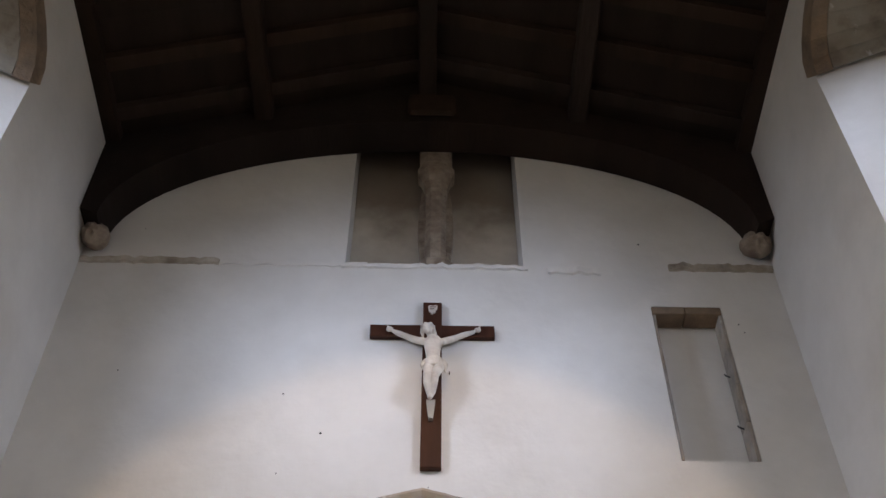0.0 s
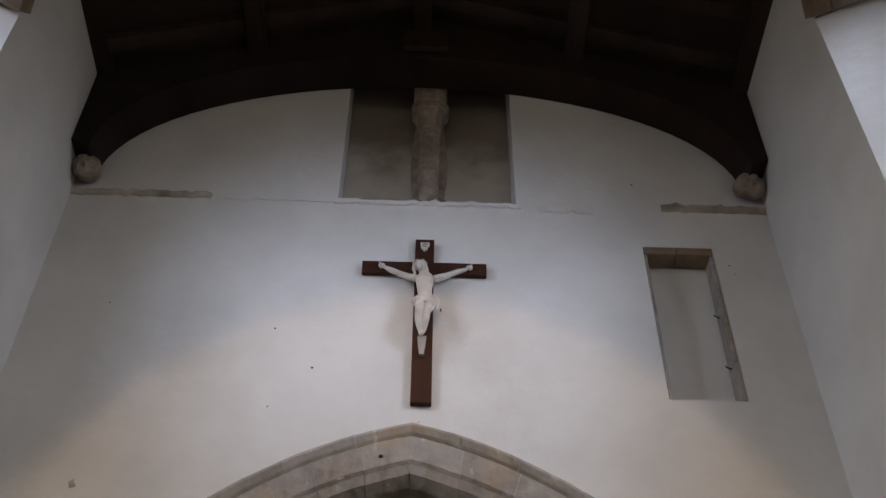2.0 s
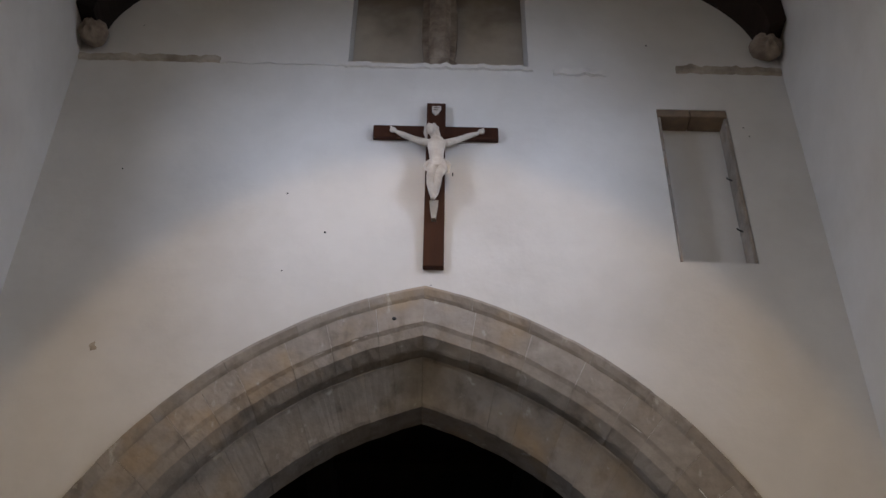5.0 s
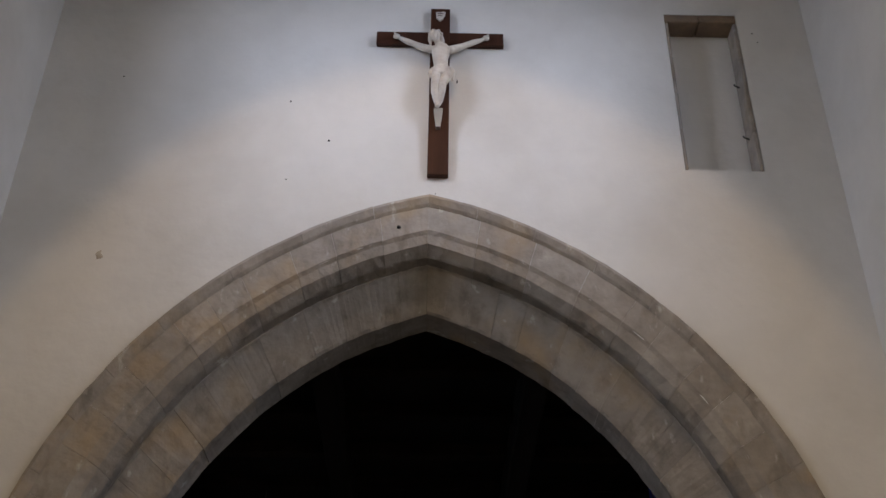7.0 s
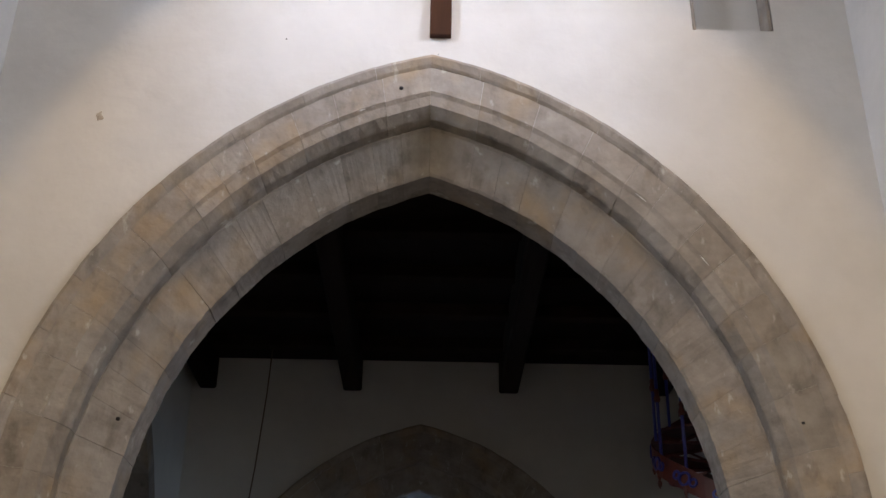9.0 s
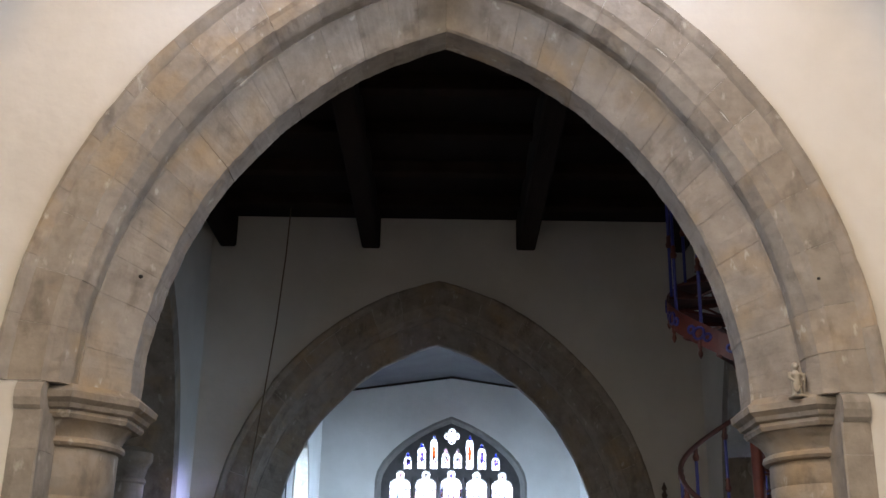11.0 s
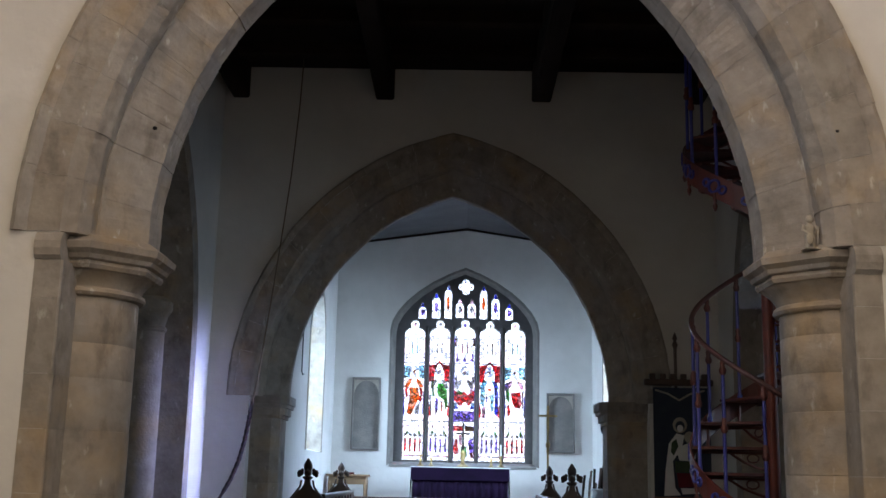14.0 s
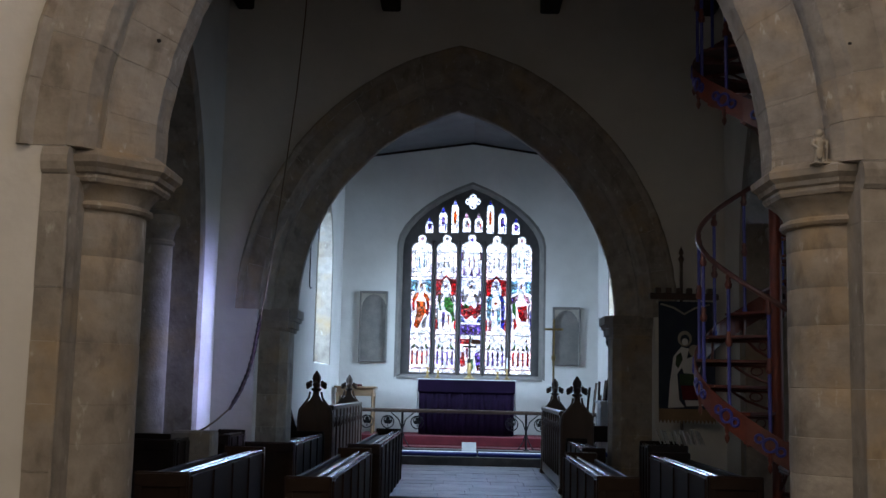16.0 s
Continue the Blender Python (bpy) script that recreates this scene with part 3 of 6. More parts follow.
rng = random.Random(4)
tower_arch = moulded_arch("tower_arch", "tall pointed limestone arch of two chamfered orders with a hood", AX, AZ, AE, AR, NY, 1.14, STONE, MORTAR, (10, 13, 15), rng)
for x, y, z in ((-0.24, 5.992, 5.81), (-1.87, 6.33, 3.62), (2.12, 6.0, 3.56)):
    part("peg_hole", lathe(bmesh.new(), x, y, [(0.0005, z - 0.014), (0.014, z - 0.006), (0.014, z + 0.006), (0.0005, z + 0.014)], 8), IRON, tower_arch, "dark peg hole")

# tower: side walls with arches, ceiling
for name, x0, x1, label in (("wall_tower_north", TL, TL - 0.9, "limewashed tower wall with a tall arch to the north"), ("wall_tower_south", TR, TR + 0.9, "limewashed tower wall with a tall arch to the south")):
    o = pointed(9.5, 2.85, 0.6, 2.95, 0)
    structure(name, wall_with_opening(bmesh.new(), "x", x0, x1, TY0, TY1 + 1, 0, 6.8, o, o), PLASTER, label, "wall")
structure("ceiling_tower", boxed(-3.8, 3.9, TY0, TY1 + 0.5, 6.38, 6.5), DARK_OAK, "dark boarded ceiling of the ringing chamber", "ceiling")
for x, w in ((-2.68, 0.1), (-0.95, 0.11), (0.92, 0.115), (2.75, 0.1)):
    ob = part("ceiling_beam", boxed(x - w, x + w, TY0 - 0.02, TY1 + 0.02, 5.99, 6.385, bevel=0.02), OLD_OAK)
    tagged(ob, "heavy dark oak beam under the tower ceiling", "beam", "tower beams", "structure")
for k in range(5):
    ob = part("ceiling_joist", boxed(-2.86, 2.94, 7.9 + 0.95 * k, 8.05 + 0.95 * k, 6.24, 6.384, bevel=0.01), OLD_OAK)
    tagged(ob, "dark oak joist across the tower ceiling", "joist", "tower joists", "structure")
CAX, CAZ, CAE, CAR = -0.12, 2.44, 0.70, 2.57
bm = wall_with_opening(bmesh.new(), "y", TY1, CY0, TL - 0.2, TR + 0.2, 0, 6.8, pointed(CAX, CAZ, CAE, CAR + 0.4, 0), pointed(CAX, CAZ, CAE, CAR + 0.4, 0))
structure("wall_chancel_west", bm, PLASTER, "grey-white wall round the chancel arch", "wall")
chancel_arch = moulded_arch("chancel_arch", "pointed limestone chancel arch of two chamfered orders", CAX, CAZ, CAE, CAR - 0.02, TY1, 1.0, STONE, MORTAR, (7, 9, 9), rng)

# north and south tower arches: dark stone lining and a respond shaft with its capital
for s, x in ((-1, TL), (1, TR)):
    side_arch = thing("side_arch", (0, 0, 0), "plain pointed stone arch opening into a side space", "arch")
    side_arch["kind"] = "structure"
    o_near, o_far = pointed(9.5, 2.85, 0.6, 2.95, 0.0, 10), pointed(9.5, 2.85, 0.6, 2.72, 0.0, 10)
    for i in range(len(o_near) - 1):
        (u0, z0), (u1, z1), (u2, z2), (u3, z3) = o_near[i], o_near[i + 1], o_far[i + 1], o_far[i]
        bm = bmesh.new()
        prism(bm, [(u0, z0), (u1, z1), (u2, z2), (u3, z3)], lambda u, v, k: (x + s * (-0.006 if k == 0 else 0.74), u, v))
        part("arch_stone", bm, STONE, side_arch)
    if s < 0:
        part("plinth", boxed(min(x + s * 0.08, x - s * 0.34), max(x + s * 0.08, x - s * 0.34), 11.14, 11.46, 0, 1.1, bevel=0.02), STONE, side_arch)
    for y in (7.45, 11.58):
        part("respond_shaft", lathe(bmesh.new(), x + s * 0.45, y, [(0.24, 0.0), (0.24, 0.25), (0.17, 0.3), (0.17, 3.02), (0.19, 3.04), (0.19, 3.07), (0.17, 3.09), (0.20, 3.2), (0.235, 3.24), (0.245, 3.27), (0.245, 3.34), (0.17, 3.4)], 20), STONE, side_arch, smooth=True)

# side spaces beyond the tower arches
for s, x in ((-1, TL - 0.9), (1, TR + 0.9)):
    bm = wall_with_opening(bmesh.new(), "x", x + s * 4.0, x + s * 4.4, 5.5, 14.5, 0, 7, pointed(10, 3.6, 0.3, 1.3, 1.6), pointed(10, 3.6, 0.3, 1.1, 1.7))
    nm = "north" if s < 0 else "south"
    structure("wall_side_" + nm, bm, PLASTER, "plain white wall of the side space with a window", "wall")
    for y0, y1, k in ((5.2, 5.5, "west"), (14.5, 14.8, "east")):
        structure("wall_side_%s_%s" % (nm, k), boxed(min(x, x + s * 4.4), max(x, x + s * 4.4), y0, y1, 0, 7), PLASTER, "plain white end wall of the side space", "wall")
    structure("ceiling_side_" + nm, boxed(min(x, x + s * 4.4), max(x, x + s * 4.4), 5.2, 14.8, 7, 7.2), DARK_OAK, "dark boarded ceiling of the side space", "ceiling")

# chancel walls
for name, x0, x1 in (("wall_chancel_north", CL, CL - 0.7), ("wall_chancel_south", CR, CR + 0.7)):
    bm = wall_with_opening(bmesh.new(), "x", x0, x1, CY0, CY1, 0, 6.1, pointed(18.85, 3.6, 0.5, 1.6, 1.95), pointed(18.85, 3.6, 0.4, 1.1, 2.1))
    structure(name, bm, PLASTER, "pale limewashed chancel wall with a splayed window", "wall")
    surround = thing("chancel_window_surround", (0, 0, 0), "pale stone surround of a chancel side window", "window surround")
    surround["kind"] = "structure"
    o, q = pointed(18.85, 3.6, 0.5, 1.6, 1.95, 6), pointed(18.85, 3.6, 0.5, 1.45, 1.95, 6)
    s = 1 if x1 > x0 else -1
    for i in range(len(o) - 1):
        part("surround_stone", prism(bmesh.new(), [o[i], o[i + 1], q[i + 1], q[i]], lambda u, v, k: (x0 + s * (-0.005 if k == 0 else 0.3), u, v)), STONE, surround)
    part("mullion", boxed(min(x0 + s * 0.45, x0 + s * 0.6), max(x0 + s * 0.45, x0 + s * 0.6), 18.78, 18.92, 2.0, 4.9, bevel=0.02), STONE, surround)
EX = 0.09


def depressed(cx, zs, half, rise, z0, n=24):
    """Outline of a low pointed opening: quick shoulders, then nearly straight flanks to the apex."""
    head = []
    for i in range(n + 1):
        u = math.sin(math.pi * (i / n - 0.5))
        head.append((cx + u * half, zs + rise * (0.6 * math.sqrt(max(0.0, 1 - u * u)) + 0.4 * (1 - abs(u)))))
    return [(cx - half, z0)] + head + [(cx + half, z0)]


bm = wall_with_opening(bmesh.new(), "y", CY1, CY1 + 0.7, CL - 0.7, CR + 0.7, 0, 6.8, depressed(EX, 4.36, 1.43, 1.25, 1.78), depressed(EX, 4.36, 1.345, 1.2, 1.86))
structure("wall_chancel_east", bm, PLASTER, "pale limewashed east wall with the great window", "wall")
bm = prism(bmesh.new(), [(-3.2, 5.98), (0.1, 6.46), (3.3, 5.98), (3.3, 6.15), (0.1, 6.7), (-3.2, 6.15)], lambda u, v, k: (u, CY0 if k == 0 else 22.2, v))
structure("ceiling_chancel", bm, GREY_BOARDS, "grey painted chancel ceiling of low pitch", "ceiling")
cornice = thing("cornice", (0, 0, 0), "thin dark timber cornice along the gable", "cornice")
cornice["kind"] = "structure"
for x0, z0, x1, z1 in ((-2.45, 6.06, 0.1, 6.42), (0.1, 6.42, 2.59, 6.06)):
    part("batten", prism(bmesh.new(), [(x0, z0), (x1, z1), (x1, z1 + 0.035), (x0, z0 + 0.035)], lambda u, v, k: (u, CY1 - 0.05 * (1 - k) - 0.001, v)), DARK_OAK, cornice)
# ---- responds: coursed piers with round shafts and moulded capitals ----
def respond(s, block, shaft_x, shaft_r, back, lip, lift):
    pier = thing("respond", (0, 0, 0), "limestone respond with a round shaft and an eight-sided moulded capital", "pier", "tower arch responds")
    pier["kind"] = "structure"
    rnd = random.Random(11 + s)
    z = 0.0
    outline = [(block, -0.006), (block - s * lip, -0.006), (block - s * (lip + 0.01), 0.004), (block - s * (lip + 0.005), 0.05), (block - s * back, 0.12), (block - s * back, 1.02), (block - s * 0.15, 1.146), (block, 1.146)]
    while z < 2.70:
        h = min(rnd.uniform(0.26, 0.42), 2.74 - z)
        if 2.74 - z - h < 0.12:
            h = 2.74 - z
        d = rnd.uniform(-0.003, 0.003)
        part("block", prism(bmesh.new(), outline, lambda u, v, k: (u, NY + v + d, z + (h - 0.0015) * k)), STONE, pier)
        z += h
    z = 0.35
    part("base", lathe(bmesh.new(), shaft_x, 6.57, [(shaft_r + 0.16, 0), (shaft_r + 0.16, 0.14), (shaft_r + 0.09, 0.18), (shaft_r + 0.11, 0.24), (shaft_r + 0.02, 0.32), (shaft_r, 0.35)], 32), STONE, pier, smooth=True)
    while z < 2.56:
        h = min(rnd.uniform(0.2, 0.36), 2.58 - z)
        if 2.58 - z - h < 0.1:
            h = 2.58 - z
        w = rnd.uniform(0.0, 0.002)
        part("drum", lathe(bmesh.new(), shaft_x, 6.57, [(shaft_r - 0.0015, z), (shaft_r + w, z + 0.003), (shaft_r + w, z + h - 0.003), (shaft_r - 0.0015, z + h)], 40), STONE, pier, smooth=True)
        z += h
    r = shaft_r
    part("neck", lathe(bmesh.new(), shaft_x, 6.57, [(r, 2.575), (r + 0.028, 2.583), (r + 0.04, 2.60), (r + 0.034, 2.62), (r + 0.012, 2.632), (r + 0.022, 2.66), (r + 0.055, 2.705), (r + 0.10, 2.74)], 40), STONE, pier, smooth=True)
    bm = lathe(bmesh.new(), 0, 0, [(r + 0.08, 2.715), (r + 0.125, 2.722), (r + 0.14, 2.745), (r + 0.135, 2.765), (r + 0.16, 2.775), (r + 0.172, 2.80), (r + 0.205, 2.825), (r + 0.212, 2.862), (r + 0.15, 2.91)], 8)
    bmesh.ops.rotate(bm, cent=(0, 0, 0), matrix=Matrix.Rotation(radians(22.5), 3, "Z"), verts=bm.verts)
    bmesh.ops.translate(bm, vec=(shaft_x, 6.57, lift), verts=bm.verts)
    part("abacus", bm, STONE, pier)
    # impost along the wall face
    imp = [(-0.01, 2.74), (-0.028, 2.76), (-0.04, 2.80), (-0.04, 2.84), (-0.02, 2.88), (0.0, 2.895), (0.3, 2.90), (0.3, 2.74)]
    part("impost", prism(bmesh.new(), imp, lambda u, v, k: (block - s * lip * k, NY + u, v)), STONE, pier)
    return pier


respond(-1, -2.39, -2.315, 0.345, 0.168, 0.15, 0.0)
respond(1, 2.325, 2.272, 0.342, 0.158, 0.152, 0.025)

for s, x0, x1 in ((-1, -2.42, -2.06), (1, 1.71, 2.12)):
    pier = thing("chancel_respond", (0, 0, 0), "square chamfered limestone respond with a moulded capital", "pier", "chancel arch responds")
    pier["kind"] = "structure"
    c = 0.09
    a, b = TY1 + 0.2, CY0 - 0.2
    xi, xo = (x1, x0 - 0.35) if s < 0 else (x0, x1 + 0.35)
    sg = 1 if s < 0 else -1
    outline = [(xo, a), (xi - sg * c, a), (xi, a + c), (xi, b - c), (xi - sg * c, b), (xo, b)]
    for k in range(6):
        part("block", prism(bmesh.new(), outline, lambda u, v, q: (u, v, 0.367 * k + 0.364 * q)), STONE, pier)
    for z0, z1, g in ((2.2, 2.24, 0.02), (2.24, 2.32, 0.05), (2.32, 2.36, 0.08), (2.36, 2.46, 0.10)):
        o = [(xo, a - g), (xi + sg * g * 0.2, a - g), (xi + sg * g, a + c * 0.5), (xi + sg * g, b - c * 0.5), (xi + sg * g * 0.2, b + g), (xo, b + g)]
        part("capital_moulding", prism(bmesh.new(), o, lambda u, v, q: (u, v, z0 + (z1 - z0 - 0.002) * q)), STONE, pier)

# ---- small figure on the south capital: one plain mesh ----
def blend(ob, size):
    m = ob.modifiers.new("blend", "REMESH")
    m.mode, m.voxel_size, m.use_smooth_shade = "VOXEL", size, True
    sm = ob.modifiers.new("soften", "SMOOTH")
    sm.iterations, sm.factor = 3, 0.5
    return ob


def ball(bm, at, r, squash=(1, 1, 1)):
    made = bmesh.ops.create_icosphere(bm, subdivisions=2, radius=r)["verts"]
    for v in made:
        v.co = Vector((v.co.x * squash[0] + at[0], v.co.y * squash[1] + at[1], v.co.z * squash[2] + at[2]))


bm = bmesh.new()
for s in (-1, 1):
    tube(bm, [(s * 0.02, -0.004, 0.0), (s * 0.019, -0.008, 0.04), (s * 0.016, 0, 0.085)], [0.015, 0.011, 0.016], 8)
    tube(bm, [(s * 0.032, 0, 0.142), (s * 0.046, -0.012, 0.108), (s * 0.03, -0.034, 0.088)], [0.013, 0.011, 0.010], 8)
    ball(bm, (s * 0.021, -0.018, 0.008), 0.013, (0.9, 1.6, 0.7))
tube(bm, [(0, 0, 0.07), (0, 0, 0.1), (0, 0, 0.13), (0, 0, 0.152)], [0.028, 0.025, 0.032, 0.014], 12)
ball(bm, (0, -0.004, 0.178), 0.023, (0.95, 1, 1.15))
ball(bm, (-0.022, -0.042, 0.055), 0.03, (0.75, 0.25, 1.25))
tube(bm, [(0.02, -0.045, 0.0), (0.034, -0.042, 0.135)], 0.0055, 6)
box(bm, -0.045, 0.045, -0.05, 0.03, -0.004, 0.006)
fig = part("figurine", bm, PALE_STONE, None)
fig.matrix_basis = pose(1.985, 6.145, 2.9, 0, 0, 10)
blend(fig, 0.004)
tagged(fig, "small pale stone figurine standing on the capital", "figurine")

# ---- crucifix ----
CROSS = thing("crucifix", (0.013, NY, 6.24), "large dark wooden crucifix with a white figure on the wall", "crucifix")
part("upright", boxed(-0.073, 0.073, -0.05, 0, -0.012, 1.6, bevel=0.005), CROSS_OAK, CROSS)
part("crossbar", boxed(-0.477, 0.477, -0.047, -0.002, 1.225, 1.35, bevel=0.005), CROSS_OAK, CROSS)
scroll_outline = [(-0.034, 1.545), (-0.02, 1.552), (0.0, 1.547), (0.022, 1.556), (0.038, 1.548), (0.036, 1.515), (0.024, 1.5), (0.022, 1.475), (0.006, 1.47), (0.002, 1.458), (-0.012, 1.462), (-0.016, 1.478), (-0.03, 1.485)]
plaque = part("title_scroll", prism(bmesh.new(), scroll_outline, lambda u, v, k: (u, -0.062 + 0.014 * k, v)), PALE_PAINT, CROSS, "small ragged white scroll plaque")
for k in range(2):
    part("scroll_line", boxed(-0.022, 0.024 - 0.012 * k, -0.0645, -0.0615, 1.53 - 0.022 * k, 1.535 - 0.022 * k), CROSS_OAK, plaque)
part("foot_rest", prism(bmesh.new(), [(-0.018, 0.39), (0.01, 0.39), (0.022, 0.49), (0.028, 0.56), (-0.036, 0.56), (-0.03, 0.49)], lambda u, v, k: (u, -0.085 + 0.04 * k, v)), PALE_STONE, CROSS, "pale tapered wooden foot rest")
bm = bmesh.new()
Y = -0.095
# trunk: chest, ribs, waist, hips
tube(bm, [(0.012, Y, 0.86), (0.01, Y - 0.006, 0.93), (0.006, Y - 0.012, 1.0), (0.006, Y - 0.02, 1.06), (0.008, Y - 0.02, 1.11), (0.008, Y - 0.005, 1.145)], [0.062, 0.05, 0.056, 0.066, 0.062, 0.035], 18)
for s in (-1, 1):
    ball(bm, (0.008 + s * 0.032, Y - 0.045, 1.085), 0.036, (1.0, 0.6, 0.85))
    ball(bm, (0.008 + s * 0.072, Y - 0.005, 1.118), 0.03)
# neck, head sunk to one side, hair and beard
tube(bm, [(0.0, Y - 0.015, 1.13), (-0.025, Y - 0.045, 1.185)], [0.026, 0.026], 10)
ball(bm, (-0.038, Y - 0.06, 1.205), 0.042, (0.85, 1.0, 1.15))
tube(bm, [(-0.045, Y - 0.085, 1.175), (-0.035, Y - 0.085, 1.14)], [0.02, 0.008], 8)
for k in range(9):
    a = radians(-20 + 27 * k)
    ball(bm, (-0.034 + 0.043 * math.cos(a), Y - 0.05 - 0.012 * (k % 2), 1.215 + 0.042 * math.sin(a)), 0.015)
tube(bm, [(0.0, Y - 0.05, 1.215), (0.014, Y - 0.04, 1.17), (0.02, Y - 0.035, 1.115)], [0.02, 0.022, 0.01], 8)
tube(bm, [(-0.076, Y - 0.05, 1.21), (-0.078, Y - 0.04, 1.175), (-0.068, Y - 0.035, 1.14)], [0.016, 0.016, 0.008], 8)
# arms rising to the nailed palms
for s, reach in ((-1, 0.325), (1, 0.345)):
    tube(bm, [(0.008 + s * 0.06, Y, 1.12), (s * 0.115, Y + 0.004, 1.14), (s * 0.165, Y + 0.01, 1.168), (s * 0.205, Y + 0.016, 1.195), (s * 0.25, Y + 0.022, 1.225), (s * (reach - 0.025), Y + 0.03, 1.262)], [0.03, 0.029, 0.025, 0.023, 0.022, 0.014], 12)
    ball(bm, (s * reach, Y + 0.03, 1.28), 0.026, (1.1, 0.7, 1.0))
    for f in (-1, 0, 1):
        tube(bm, [(s * reach, Y + 0.022, 1.285), (s * (reach + 0.02), Y + 0.012, 1.295 + 0.012 * f)], [0.008, 0.006], 6)
# legs, crossed at the ankle
tube(bm, [(-0.02, Y, 0.885), (-0.026, Y - 0.045, 0.80), (-0.034, Y - 0.075, 0.725), (-0.034, Y - 0.055, 0.66), (-0.022, Y - 0.02, 0.60), (-0.01, Y - 0.01, 0.565)], [0.038, 0.035, 0.029, 0.028, 0.019, 0.014], 12)
tube(bm, [(0.055, Y, 0.885), (0.048, Y - 0.045, 0.80), (0.026, Y - 0.07, 0.725), (0.018, Y - 0.05, 0.66), (0.01, Y - 0.02, 0.60), (-0.002, Y - 0.015, 0.565)], [0.04, 0.036, 0.029, 0.027, 0.019, 0.014], 12)
tube(bm, [(-0.01, Y - 0.01, 0.575), (-0.012, Y - 0.035, 0.545), (-0.012, Y - 0.04, 0.53)], [0.018, 0.02, 0.012], 10)
# loincloth: folds across the hips, a knot and a hanging end
for k in range(4):
    tube(bm, [(-0.062, Y - 0.005, 0.915 - 0.016 * k), (-0.02, Y - 0.055, 0.90 - 0.02 * k), (0.035, Y - 0.058, 0.905 - 0.018 * k), (0.082, Y - 0.008, 0.925 - 0.018 * k)], [0.013, 0.014, 0.015, 0.014], 8)
tube(bm, [(0.078, Y - 0.015, 0.915), (0.102, Y - 0.02, 0.87), (0.098, Y - 0.015, 0.80)], [0.022, 0.02, 0.008], 8)
tube(bm, [(-0.058, Y - 0.02, 0.90), (-0.072, Y - 0.025, 0.86), (-0.066, Y - 0.02, 0.82)], [0.018, 0.017, 0.008], 8)
figure = part("figure", bm, PALE_PAINT, CROSS, "white painted carved figure")
blend(figure, 0.0045)
for x, z in ((0.13, 0.88),):
    part("nail", tube(bmesh.new(), [(x, 0.0, z), (x, -0.03, z)], 0.004), IRON, CROSS)

# dark fixing holes and stains in the plaster
for x, z, r in ((-0.76, 6.55, 0.013), (-1.06, 6.91, 0.010), (-1.03, 6.2, 0.008), (-2.3, 7.12, 0.009), (1.74, 8.63, 0.012), (-2.43, 8.74, 0.007), (2.4, 7.69, 0.010), (2.43, 7.6, 0.008), (0.0, 6.1, 0.006)):
    bm = bmesh.new()
    bmesh.ops.create_icosphere(bm, subdivisions=2, radius=r * 0.75)
    for v in bm.verts:
        v.co = Vector((v.co.x * (1 + 0.4 * noise.noise(v.co * 60)), v.co.y * 0.35, v.co.z))
    ob = part("wall_plug", bm, IRON)
    ob.location = (x, NY, z)
    tagged(ob, "small dark fixing plug in the white plaster", "wall plug", "wall plugs")

bm = bmesh.new()
bmesh.ops.create_icosphere(bm, subdivisions=3, radius=0.028)
for v in bm.verts:
    v.co = Vector((v.co.x * (0.8 + 0.9 * noise.noise(v.co * 40)), v.co.y * 0.12, v.co.z * (1.1 + 0.9 * noise.noise(v.co * 30 + Vector((5, 0, 0))))))
ob = part("plaster_patch", bm, DIRTY_STONE)
ob.location = (-2.19, NY, 5.55)
tagged(ob, "small brown flaked patch in the plaster", "plaster patch")

# ---- bell rope ----
rope = thing("bell_rope", (0, 0, 0), "bell rope with a dark striped sally, tied aside", "bell rope")
pts = [(-1.865, 12.0, 6.4), (-1.89, 12.0, 5.74), (-1.95, 12.0, 4.88), (-2.03, 12.0, 4.1), (-2.12, 12.0, 3.3), (-2.21, 12.0, 2.57), (-2.25, 12.0, 2.32)]
part("rope", tube(bmesh.new(), pts, 0.0075, 8), ROPE, rope)
low = [(-2.25, 12.0, 2.34), (-2.275, 12.0, 2.15), (-2.31, 12.0, 1.92), (-2.36, 12.0, 1.71), (-2.44, 12.0, 1.5), (-2.55, 12.0, 1.3)]
grip, thick = [], []
for i in range(61):
    f = i / 60 * (len(low) - 1)
    k = min(int(f), len(low) - 2)
    grip.append(Vector(low[k]).lerp(Vector(low[k + 1]), f - k))
    thick.append((0.012 + 0.009 * min(1, i / 6, (60 - i) / 6)) * (1 + 0.22 * (i // 2 % 2)))
part("sally", tube(bmesh.new(), grip, thick, 10), SALLY, rope, "woolly dark striped grip")
part("tail", tube(bmesh.new(), [(-2.55, 12.0, 1.31), (-2.68, 12.0, 1.19), (-2.8, 12.0, 1.1), (-2.875, 12.0, 1.06)], 0.011, 8), ROPE, rope)

